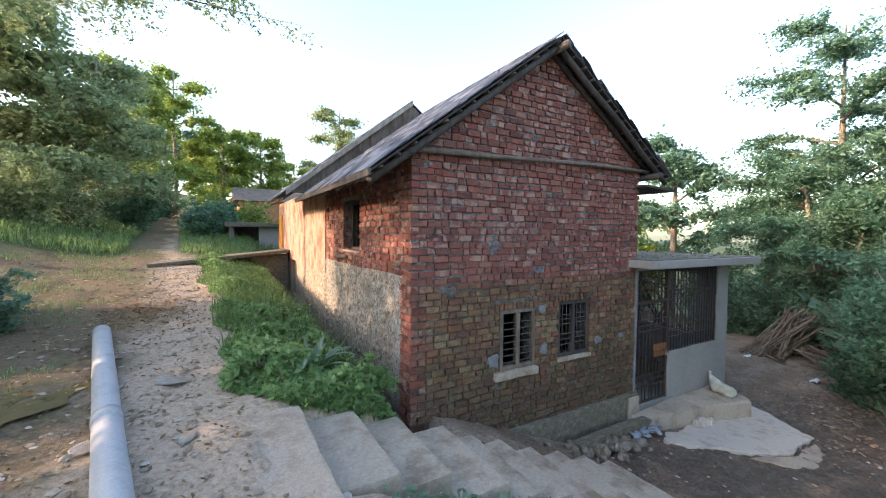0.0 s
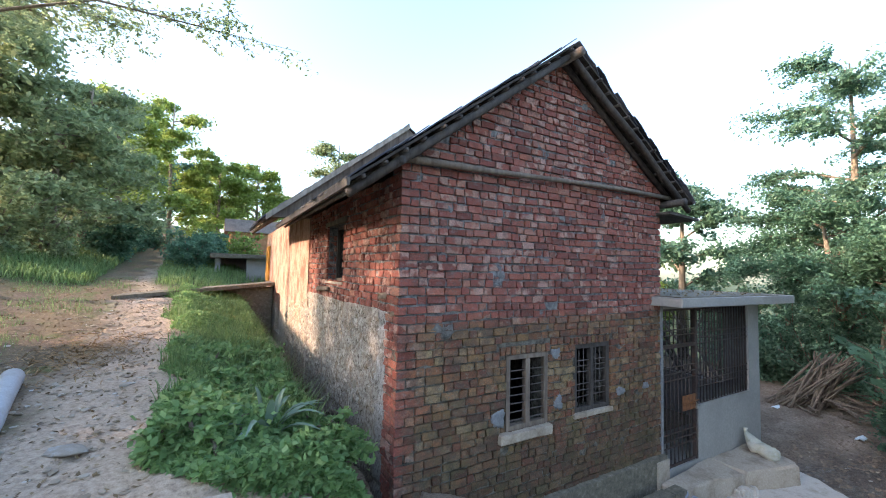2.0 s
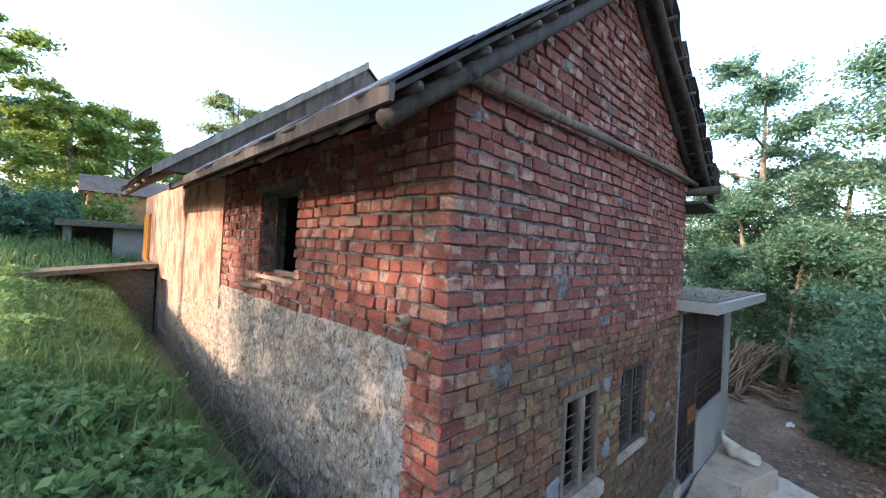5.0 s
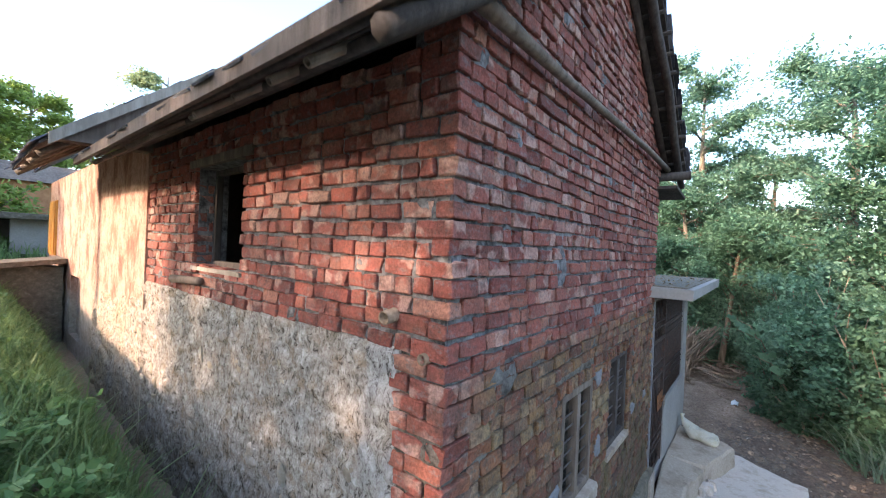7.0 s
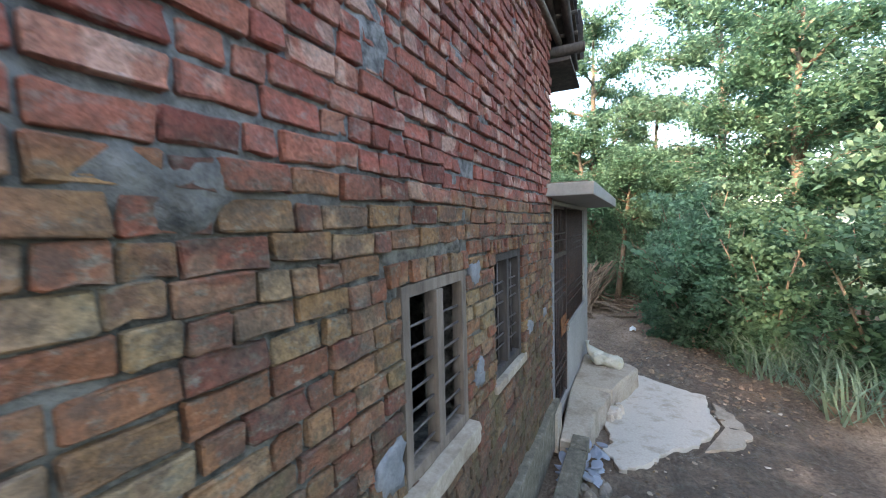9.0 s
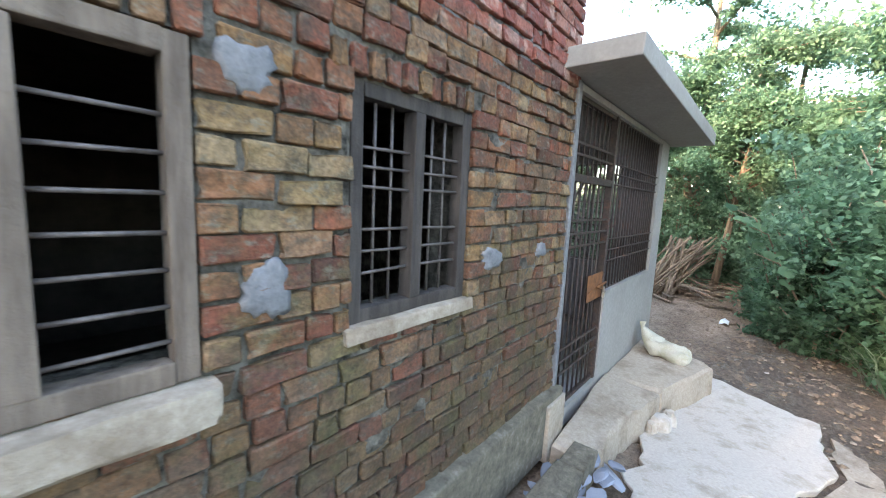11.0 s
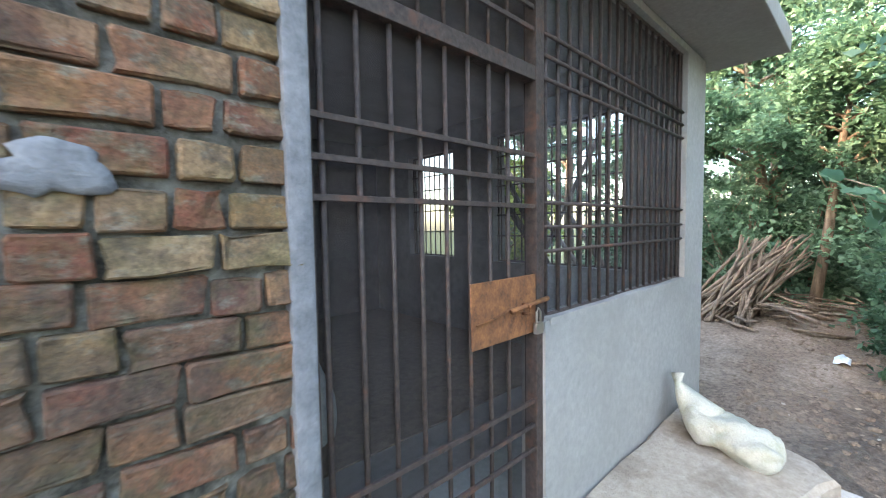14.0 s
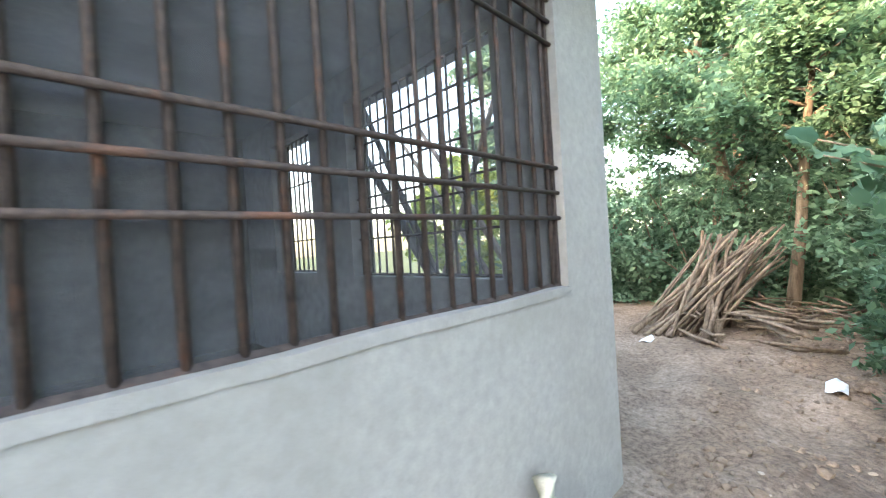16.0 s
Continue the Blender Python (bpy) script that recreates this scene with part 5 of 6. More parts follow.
tagged(rough_slab("broken_plate", [(7.62, 2.92), (8.0, 2.72), (8.44, 2.58), (8.95, 2.62), (9.30, 2.58), (9.0, 2.40), (8.40, 2.30), (7.95, 2.48)], lambda x, y: float(height(x, y)) + 0.022, lambda x, y: ground_at(x, y) - 0.08, CONCRETE, 24, 0.03, 0.006, -0.01), "broken sunken plate of dirty concrete at the apron edge", "paving", kind="structure")
for i, (x, y, r) in enumerate(((8.12, 3.93, 0.12), (8.30, 3.88, 0.09), (7.98, 3.98, 0.07))):
    rim = [(x + r * math.cos(k * 1.047), y + 0.7 * r * math.sin(k * 1.047)) for k in range(6)]
    tagged(rough_slab("cement_lump", rim, lambda u, v: -2.02 - 0.015 * i, lambda u, v: -2.2, PALE, 30 + i, 0.012, 0.02, 0.03), "spilt lump of set pale cement beside the block", "cement lump", "cement lumps")

# ---- sack ----
def sack():
    V, F, sides, rings = [], [], 32, 30
    a, b = Vector((9.41, 4.38, -1.705)), Vector((9.24, 3.84, -1.745))
    for i in range(rings):
        t = i / (rings - 1)
        p = a.lerp(b, t) + Vector((0, 0, -0.02 * math.sin(math.pi * t)))
        r = 0.128 * (1 - abs(2 * t - 1) ** 5) ** 0.5 + 0.004
        for k in range(sides):
            ang = 2 * math.pi * k / sides
            cs, sn = math.cos(ang), math.sin(ang)
            off = Vector((math.copysign(abs(cs) ** 0.7, cs) * r * 1.16, 0, math.copysign(abs(sn) ** 0.8, sn) * r * 0.78))
            q = p + off + off.normalized() * (0.030 * noise.noise(Vector((math.cos(ang) * 1.4, math.sin(ang) * 1.4, t * 3.5))) + 0.012 * noise.noise(Vector((math.cos(ang) * 2.5 + t * 3, math.sin(ang) * 2.5, t * 11))))
            q += off.normalized() * (0.022 * (1 - abs(math.sin(2.5 * ang + 8 * t + math.sin(5 * t)))) - 0.008)
            q.z = max(q.z, -1.826)
            V.append(q)
    for i in range(rings - 1):
        for k in range(sides):
            j = (k + 1) % sides
            F.append((i * sides + k, i * sides + j, (i + 1) * sides + j, (i + 1) * sides + k))
    s = thing("sack", "full white woven plastic sack lying on the concrete block", "sack")
    link("bag", V, F, SACKING, s, smooth=True)
    tube("tied_neck", [(9.36, 4.20, -1.71), (9.39, 4.30, -1.68), (9.42, 4.38, -1.61), (9.44, 4.43, -1.535), (9.45, 4.44, -1.47)], [0.118, 0.11, 0.070, 0.026, 0.042], SACKING, s, "gathered neck of the sack", sides=12, wobble=0.14)


sack()

# white bag on the porch floor
bag = thing("bag", "small crumpled white plastic bag on the dark porch floor", "bag")
V, F, sides, rings = [], [], 20, 12
for i in range(rings):
    t = i / (rings - 1)
    r = 0.13 * math.sin(math.pi * min(1.0, 0.2 + 0.75 * t)) * (1 - 0.35 * t) + 0.01
    for k in range(sides):
        ang = 2 * math.pi * k / sides
        w = 1 + 0.25 * noise.noise(Vector((math.cos(ang) * 2, math.sin(ang) * 2, t * 5)))
        V.append((7.50 + r * w * math.cos(ang), 5.92 + r * w * math.sin(ang), -1.79 + 0.50 * t))
F = [(i * sides + k, i * sides + (k + 1) % sides, (i + 1) * sides + (k + 1) % sides, (i + 1) * sides + k) for i in range(rings - 1) for k in range(sides)]
link("body", V, F + [tuple(range((rings - 1) * sides, rings * sides))], SCRAP, bag, smooth=True)

# ---- plastic pipe on the path ----
P0, P1 = Vector((-0.28, 1.6, 0.02)), Vector((-1.34, 6.78, 0.13))
pp = [P0.lerp(P1, t / 12) for t in range(13)]
water_pipe = thing("water_pipe", "fat pale grey plastic pipe lying along the muddy path", "pipe")
tube("pipe", [(p.x, p.y, ground_at(p.x, p.y) + 0.085) for p in pp], 0.098, PIPE, water_pipe, sides=24)
tube("collar", [(p.x, p.y, ground_at(p.x, p.y) + 0.085) for p in (P0.lerp(P1, 0.44), P0.lerp(P1, 0.47))], 0.103, PIPE, water_pipe, sides=24)

# ---- slab bridge to the house, shed and a far house ----
bridge = thing("slab_bridge", "thin concrete slab bridging the trench to the house", "slab", kind="structure")
a, b = Vector((-1.55, 12.5, 0)), Vector((2.12, 13.9, 0))
V = []
for p, z in ((a, 0.66), (b, 0.95)):
    for dy in (0.0, 1.1):
        for dz in (-0.09, 0.0):
            V.append((p.x, p.y + dy, z + dz))
link("slab", V, [(0, 1, 3, 2), (4, 6, 7, 5), (0, 4, 5, 1), (2, 3, 7, 6), (1, 5, 7, 3), (0, 2, 6, 4)], DAMP_SHADED, bridge)
# dark colour stands for the shade this wall lies in
tagged(lumpy_box("wall_11", 0.75, 2.10, 14.0, 14.4, -1.2, 0.80, DAMP_SHADED, None, "", 8, 0.04, 0.02), "rubble retaining wall under the slab, coloured dark for its shade", "wall", kind="structure")
shed = thing("shed", "small flat-roofed cement shed beside the path", "shed")
# dark slab colour stands for the shade under the roof
box("roof", 0.30, 3.0, 19.4, 22.2, 1.78, 1.95, DAMP_SHADED, shed, "concrete roof slab, coloured dark for its shaded underside", jitter=0.02, bevel=0.02)
box("wall", 1.70, 2.9, 19.8, 20.0, 0.3, 1.775, CEMENT, shed)
box("wall", 0.5, 0.7, 19.8, 22.0, 0.3, 1.775, DARK_CEMENT, shed)
box("wall", 0.71, 2.9, 21.8, 22.0, 0.3, 1.775, DARK_CEMENT, shed)
box("wall", 2.7, 2.9, 20.01, 21.79, 0.3, 1.775, DARK_CEMENT, shed)
far_house = thing("brick_house", "small orange brick house in the trees up the path", "house")
box("wall", 1.2, 4.6, 26.0, 29.0, 0.5, 3.5, OCHRE, far_house, "orange limewashed wall")
V = [(0.9, 25.7, 3.4), (4.9, 25.7, 3.4), (4.9, 29.3, 3.4), (0.9, 29.3, 3.4), (0.9, 27.5, 4.3), (4.9, 27.5, 4.3)]
link("roof", V, [(0, 1, 5, 4), (2, 3, 4, 5), (0, 4, 3), (1, 2, 5), (0, 3, 2, 1)], OLD_WOOD, far_house)

# ---- rubble heap by the drain, log pile ----
HEAP = [pebble_mesh("stone", STONE, 90 + i, 0.75, 2) for i in range(7)]
heap = thing("rubble_heap", "heap of broken grey stones by the wall drain", "stone heap", at=(0, 0, 0))
for i in range(70):
    x, y = rng.normal(5.55, 0.42), rng.normal(3.98, 0.14)
    h = max(0.0, 0.20 - 0.32 * abs(x - 5.5)) * rng.random()
    ob = new("stone", HEAP[i % 7])
    ob.parent = heap
    ob.matrix_basis = pose(x, y, ground_at(x, y) + 0.02 + h, *rng.uniform(0, 360, 3)) @ Matrix.Scale(rng.uniform(0.045, 0.105), 4)
SLABS = [pebble_mesh("stone", BLUE_STONE, 190 + i, 0.75, 2) for i in range(5)]
for i in range(30):
    x, y = rng.uniform(6.0, 6.85), rng.uniform(3.95, 4.34)
    ob = new("stone", SLABS[i % 5])
    ob.parent = heap
    ob.matrix_basis = pose(x, y, -1.96 + rng.uniform(0, 0.08), *rng.uniform(-25, 25, 2), rng.uniform(0, 360)) @ Matrix.Diagonal((rng.uniform(0.06, 0.13), rng.uniform(0.05, 0.09), 0.035, 1))

logs = thing("log_pile", "stack of dry pale branches leaning on a tree", "log pile")
top_c = Vector((16.1, 4.85, -0.85))
for i in range(74):
    foot = Vector((rng.uniform(14.6, 16.2), rng.uniform(4.9, 6.2), 0))
    foot.z = ground_at(foot.x, foot.y) + 0.02
    tip = top_c + Vector((rng.uniform(-0.5, 0.6), rng.uniform(-0.6, 0.45), rng.uniform(-0.55, 0.2)))
    midp = foot.lerp(tip, 0.5) + Vector(rng.uniform(-0.05, 0.05, 3))
    r = rng.uniform(0.018, 0.040)
    tube("branch", [foot, midp, tip], [r, r * 0.9, r * 0.6], LOG_WOOD, logs, sides=7, wobble=0.1)
for i in range(70):
    c0 = Vector((rng.uniform(14.4, 17.0), rng.uniform(3.5, 5.4), 0))
    c0.z = ground_at(c0.x, c0.y) + rng.uniform(0.02, 0.42)
    ang, L = rng.uniform(0, math.pi), rng.uniform(0.3, 0.9)
    dv = Vector((math.cos(ang), math.sin(ang), rng.uniform(-0.1, 0.25))) * L * 0.5
    r = rng.uniform(0.010, 0.026)
    tube("branch", [c0 - dv, c0 + Vector(rng.uniform(-0.04, 0.04, 3)), c0 + dv], [r, r, r * 0.7], LOG_WOOD, logs, sides=6, wobble=0.12)


def scrap(x, y, size, label):
    g = np.random.default_rng(int(x * 100))
    n = 9
    V = [(x + size * (i / (n - 1) - 0.5), y + size * 0.5 * (j / 4 - 0.5), ground_at(x, y) + 0.015 + size * 0.22 * g.random() * (0.4 + 0.6 * (1 - abs(j - 2) / 2))) for j in range(5) for i in range(n)]
    F = [(j * n + i, j * n + i + 1, (j + 1) * n + i + 1, (j + 1) * n + i) for j in range(4) for i in range(n - 1)]
    ob = tagged(link("plastic_scrap", V, F, SCRAP, smooth=True), label, "litter", "scraps")
    sol = ob.modifiers.new("thickness", "SOLIDIFY")
    sol.thickness = 0.004


scrap(13.2, 3.75, 0.30, "crumpled pale blue plastic sheet on the mud")
scrap(14.5, 5.75, 0.30, "crumpled white plastic bag by the logs")
lamp = thing("lamp_post", "thin dark post with a flat cap among the trees", "post")
tube("post", [(19.0, 7.6, -2.5), (19.0, 7.6, -0.72)], 0.045, DARK_WOOD, lamp)
box("cap", 18.75, 19.25, 7.35, 7.85, -0.72, -0.66, GREY_WOOD, lamp, bevel=0.01)

# ---- plants ----
def leaf_quads(P, N, size, aspect=0.5, g=rng):
    """Kite-shaped leaves at points P, roughly facing N; returns (n, 4, 3)."""
    n = len(P)
    N = N / (np.linalg.norm(N, axis=1, keepdims=True) + 1e-9)
    R = g.standard_normal((n, 3))
    A = np.cross(N, R)
    A /= np.linalg.norm(A, axis=1, keepdims=True) + 1e-9
    B = np.cross(N, A)
    s = (size * g.uniform(0.6, 1.3, n))[:, None]
    sag = N * s * g.uniform(-0.25, 0.1, (n, 1))
    return np.stack([P - A * s * 0.5, P + B * s * aspect * 0.5, P + A * s * 0.5 + sag, P - B * s * aspect * 0.5], 1)


def spray_points(tips, dirs, spread, count, g):
    """Leaves along drooping sprays that start at tips and run along dirs; gives points and normals."""
    k = g.integers(0, len(tips), count)
    t = g.random(count)[:, None]
    P = tips[k] + dirs[k] * t + g.standard_normal((count, 3)) * (spread[k][:, None] * (0.35 + 0.65 * t))
    P[:, 2] -= 0.25 * np.linalg.norm(dirs[k], axis=1) * t[:, 0] ** 2
    N = np.array([0, 0, 1.0]) + 0.75 * g.standard_normal((count, 3))
    return P, N


def tree(at, tall, crown, mat, leaves, size, label, seed, trunk_r=0.12, low=0.35, bark=BARK, lean=(0, 0), name="tree", group="", limbs=15, fine=0.075):
    """A tapered trunk with limbs, twigs and a crown of leaf sprays. crown: radius."""
    g = np.random.default_rng(seed)
    x, y = at
    z0 = ground_at(np.clip(x, -70, 150), np.clip(y, -130, 120)) - 0.1
    t = thing(name, label, "tree", group)
    top = Vector((x + lean[0], y + lean[1], z0 + tall * 0.86))
    base = Vector((x, y, z0))
    V, F = tube_data([base, base.lerp(top, 0.3) + Vector(g.uniform(-0.1, 0.1, 3)), base.lerp(top, 0.65) + Vector(g.uniform(-0.15, 0.15, 3)), top], [trunk_r * 1.25, trunk_r, trunk_r * 0.7, trunk_r * 0.2], 8, 0.06)
    tips, dirs, rad = [], [], []
    for i in range(limbs):
        s = low + (0.98 - low) * (i + g.random()) / limbs
        p = base.lerp(top, s)
        ang = i * 2.4 + g.uniform(-0.5, 0.5)
        reach = crown * g.uniform(0.6, 1.1) * (1.1 - 0.75 * max(0.0, (s - low) / (1 - low)) ** 1.5)
        q = p + Vector((math.cos(ang) * reach, math.sin(ang) * reach, g.uniform(0.05, 0.65) * reach + 0.1))
        m = p.lerp(q, 0.5) + Vector((0, 0, 0.12 * reach))
        v2, f2 = tube_data([p, m, q], [trunk_r * 0.40, trunk_r * 0.26, trunk_r * 0.08], 5)
        n = len(V)
        V += v2
        F += [tuple(n + k for k in f) for f in f2]
        for u in (0.3, 0.45, 0.6, 0.72, 0.84, 0.95):
            c = p.lerp(m, u * 2) if u < 0.5 else m.lerp(q, u * 2 - 1)
            for side in range(2):
                a2 = ang + g.uniform(-1.5, 1.5)
                L = crown * g.uniform(0.18, 0.48)
                d = Vector((math.cos(a2) * L, math.sin(a2) * L, g.uniform(-0.15, 0.45) * L))
                tips.append(c)
                dirs.append(d)
                rad.append(crown * fine * g.uniform(0.6, 1.5))
                v2, f2 = tube_data([c, c + d * 0.8], [trunk_r * 0.10, trunk_r * 0.04], 3)
                n = len(V)
                V += v2
                F += [tuple(n + k for k in f) for f in f2]
    link("trunk", V, F, bark, t, smooth=True)
    P, N = spray_points(np.array([tuple(c) for c in tips]), np.array([tuple(c) for c in dirs]), np.array(rad), leaves, g)
    quads("crown", leaf_quads(P, N, size, 0.5, g), mat, t)
    return t


def thicket(points, tall, spread, mat, leaves, size, label, seed, name="shrub", stems=12):
    """Rambling shrubs: stems and leafy sprays down to the ground."""
    g = np.random.default_rng(seed)
    for x, y in points:
        t = thing(name, label, "shrub")
        V, F, tips, dirs, rad = [], [], [], [], []
        z0 = ground_at(np.clip(x, -70, 150), y) - 0.05
        for i in range(stems):
            ang, reach, h = g.uniform(0, 2 * math.pi), spread * g.uniform(0.2, 1.0), tall * g.uniform(0.35, 1.0)
            p, q = Vector((x + g.uniform(-0.2, 0.2), y + g.uniform(-0.2, 0.2), z0)), Vector((x + math.cos(ang) * reach, y + math.sin(ang) * reach, z0 + h))
            m = p.lerp(q, 0.5) + Vector((0, 0, h * 0.12))
            v2, f2 = tube_data([p, m, q], [0.03, 0.02, 0.008], 5)
            n = len(V)
            V += v2
            F += [tuple(n + k for k in f) for f in f2]
            for u in (0.12, 0.3, 0.48, 0.66, 0.84, 1.0):
                c = p.lerp(q, u)
                for k in range(2):
                    a2, L = g.uniform(0, 2 * math.pi), spread * g.uniform(0.2, 0.5)
                    tips.append(c)
                    dirs.append((math.cos(a2) * L, math.sin(a2) * L, g.uniform(-0.1, 0.4) * L))
                    rad.append(spread * g.uniform(0.05, 0.13))
        link("stem", V, F, BARK, t, smooth=True)
        P, N = spray_points(np.array([tuple(c) for c in tips]), np.array(dirs), np.array(rad), leaves // len(points), g)
        zmin = height(np.clip(P[:, 0], -70, 150), P[:, 1]) + 0.02
        P[:, 2] = np.maximum(P[:, 2], zmin + 0.1 * g.random(len(P)))
        quads("foliage", leaf_quads(P, N, size, 0.55, g), mat, t)


# wooded hillside above the path
tree((-7.4, 20.5), 10.5, 3.6, LEAF_OLIVE, 19000, 0.24, "tall olive green tree above the path", 1, 0.16, 0.12, limbs=20)
tree((-5.0, 21.5), 6.5, 2.6, LEAF_OLIVE, 14000, 0.22, "leafy olive tree at the foot of the hillside", 102, 0.13, 0.10)
tree((-4.9, 25.0), 9.0, 3.0, LEAF_OLIVE, 15000, 0.24, "leafy green tree above the path", 2, 0.15, 0.12)
tree((-9.5, 25.0), 12.5, 4.2, LEAF_OLIVE, 22000, 0.30, "tall spreading olive tree on the hillside", 3, 0.2, 0.12, limbs=20)
tree((-4.8, 31.0), 11.0, 3.0, LEAF_BRIGHT, 17000, 0.27, "sunlit yellow-green tree beside the path", 4, 0.17, 0.12)
tree((-2.6, 35.5), 12.5, 2.9, LEAF_BRIGHT, 15000, 0.28, "sunlit young tree beside the path", 5, 0.13, 0.12)
tree((0.6, 36.0), 8.2, 2.7, LEAF_BRIGHT, 13000, 0.27, "bright yellow-green tree behind the shed", 6, 0.13, 0.12)
tree((3.4, 37.0), 8.6, 2.8, LEAF_BRIGHT, 12000, 0.28, "bright tree beyond the house roof", 7, 0.13, 0.12)
tree((6.4, 39.0), 11.0, 2.8, LEAF_BRIGHT, 10000, 0.30, "bright low tree beyond the house roof", 77, 0.13, 0.12)
tree((10.9, 40.0), 19.0, 3.4, LEAF_OLIVE, 13000, 0.30, "slender tall tree far behind the house", 8, 0.2, 0.40)
tree((-5.0, 45.0), 11.0, 4.0, LEAF_MID, 17000, 0.38, "broad tree at the head of the path", 10, 0.2, 0.08)
tree((0.5, 50.0), 10.0, 4.2, LEAF_BRIGHT, 14000, 0.38, "sunlit tree at the head of the path", 11, 0.2, 0.08)
tree((-5.9, 13.2), 8.4, 5.2, LEAF_OLIVE, 15000, 0.13, "sparse tree whose thin branches hang over the path", 101, 0.12, 0.70, limbs=14, fine=0.022, lean=(0.8, 0.0))
thicket([(-5.6, 18.6), (-4.8, 20.0), (-6.6, 18.0)], 2.6, 1.6, LEAF_OLIVE, 15000, 0.15, "olive shrub below the hillside trees", 13)
thicket([(-3.6, 23.0), (-3.9, 26.0), (-3.7, 29.0), (-3.2, 33.0)], 1.8, 1.4, LEAF_MID, 22000, 0.17, "green shrub along the path", 14)
thicket([(-0.4, 20.0), (0.3, 22.8), (-0.3, 26.0), (0.4, 29.5)], 1.7, 1.2, LEAF_MID, 22000, 0.15, "green shrub beside the upper path", 15)
thicket([(4.4, 24.5), (0.0, 32.0), (5.4, 27.0)], 2.6, 1.6, LEAF_BRIGHT, 16000, 0.19, "sunlit shrub near the far house", 16)
thicket([(-2.75, 7.6), (-3.1, 8.5), (-3.2, 6.7)], 0.8, 0.7, LEAF_DEEP, 13000, 0.085, "low dark green shrub beside the muddy path", 17, stems=8)
# added out of view: these shrubs break up the low sun on the long wall
thicket([(-6.0, 9.0), (-6.2, 7.4), (-6.0, 5.8), (-6.2, 4.0)], 6.0, 1.6, LEAF_OLIVE, 20000, 0.2, "unseen tall shrub added to shade the long wall", 218, stems=16)
# another added tree that never comes into view
tree((-8.6, -2.0), 9.0, 3.6, LEAF_OLIVE, 7000, 0.30, "unseen open-crowned tree added beside the path", 19, 0.16, 0.10)

# trees of the valley side
tree((19.5, 11.0), 10.0, 2.6, LEAF_DEEP, 20000, 0.23, "dark green tree behind the porch", 20, 0.16, 0.28)
tree((24.0, 17.0), 8.0, 2.6, LEAF_BRIGHT, 11000, 0.28, "bright tree down the slope behind the porch", 21, 0.14, 0.12)
tree((17.0, 12.0), 4.2, 1.8, LEAF_BRIGHT, 11000, 0.19, "low bright tree behind the porch", 121, 0.1, 0.12)
tree((20.5, 5.4), 14.0, 3.4, LEAF_DEEP, 22000, 0.17, "tall thin-branched tree beyond the log pile", 22, 0.14, 0.40, fine=0.05)
tree((18.2, 4.9), 7.4, 2.6, LEAF_MID, 38000, 0.125, "leaning tree behind the log pile", 23, 0.13, 0.42, lean=(0.3, 0.9))
tree((16.9, 4.3), 5.8, 2.1, LEAF_MID, 26000, 0.115, "pale-trunked tree beside the log pile", 24, 0.085, 0.5, LOG_WOOD, lean=(0.2, -0.5))
tree((18.8, 1.2), 12.0, 3.4, LEAF_DEEP, 44000, 0.155, "dense tall tree on the valley side", 25, 0.16, 0.10, limbs=20)
tree((15.2, 0.0), 8.8, 3.0, LEAF_MID, 44000, 0.135, "dense tree beside the yard", 26, 0.14, 0.10, limbs=20)
tree((12.0, -2.0), 8.0, 2.9, LEAF_DEEP, 24000, 0.18, "dense tree at the edge of the yard", 27, 0.14, 0.10)
tree((9.5, -4.5), 7.5, 2.8, LEAF_MID, 18000, 0.20, "dense tree south of the yard", 127, 0.14, 0.10)
tree((22.5, 2.9), 10.5, 3.3, LEAF_DEEP, 32000, 0.17, "dense blue-green tree on the valley side", 130, 0.15, 0.10)
tree((24.5, 5.2), 9.5, 3.6, LEAF_DEEP, 30000, 0.19, "dense hazy tree down the valley", 129, 0.16, 0.10)
tree((22.5, -3.0), 11.0, 3.8, LEAF_DEEP, 20000, 0.28, "broad dark tree down the slope", 128, 0.16, 0.10)
thicket([(13.5, 2.45), (14.4, 2.2), (15.4, 2.4), (16.6, 2.6)], 3.6, 1.35, LEAF_DEEP, 56000, 0.115, "leafy green shrub beside the yard path", 28)
thicket([(11.3, 1.35), (12.4, 1.85)], 3.2, 1.3, LEAF_MID, 26000, 0.115, "deep green shrub beside the yard path", 29)
thicket([(12.3, 2.45), (13.0, 2.95), (13.9, 3.05), (11.6, 1.75)], 1.5, 0.75, LEAF_SHADE, 26000, 0.10, "broad-leaved weed at the edge of the yard in shade-darkened green", 41)
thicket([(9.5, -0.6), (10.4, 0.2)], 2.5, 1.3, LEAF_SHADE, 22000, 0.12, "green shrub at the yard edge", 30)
thicket([(17.8, 3.3), (17.9, 5.6), (18.4, 6.8), (18.6, 7.9), (17.6, 7.8), (19.4, 9.2), (18.0, 4.5), (19.2, 6.0), (19.0, 4.0)], 3.6, 1.5, LEAF_DEEP, 62000, 0.14, "dark shrub behind the log pile", 31)
thicket([(20.5, 8.8), (22.0, 10.5), (20.0, 13.5)], 2.6, 1.7, LEAF_MID, 17000, 0.18, "shrub beyond the porch", 32)
thicket([(24.5, 3.0), (25.0, 7.0), (24.0, -1.0)], 5.0, 2.4, LEAF_DEEP, 20000, 0.25, "dark far shrub down the slope", 33)

# ---- ground cover on the bank beside the house ----
def cover_band(count, g):
    y = 3.90 + 10.2 * g.random(count) ** 1.2
    e = edge_x(y) - 0.05 + 0.13 * np.sin(2.3 * y) + 0.10 * np.sin(5.1 * y + 1.0)
    x = e + (1.74 - e) * g.random(count) ** 0.8
    return x, y


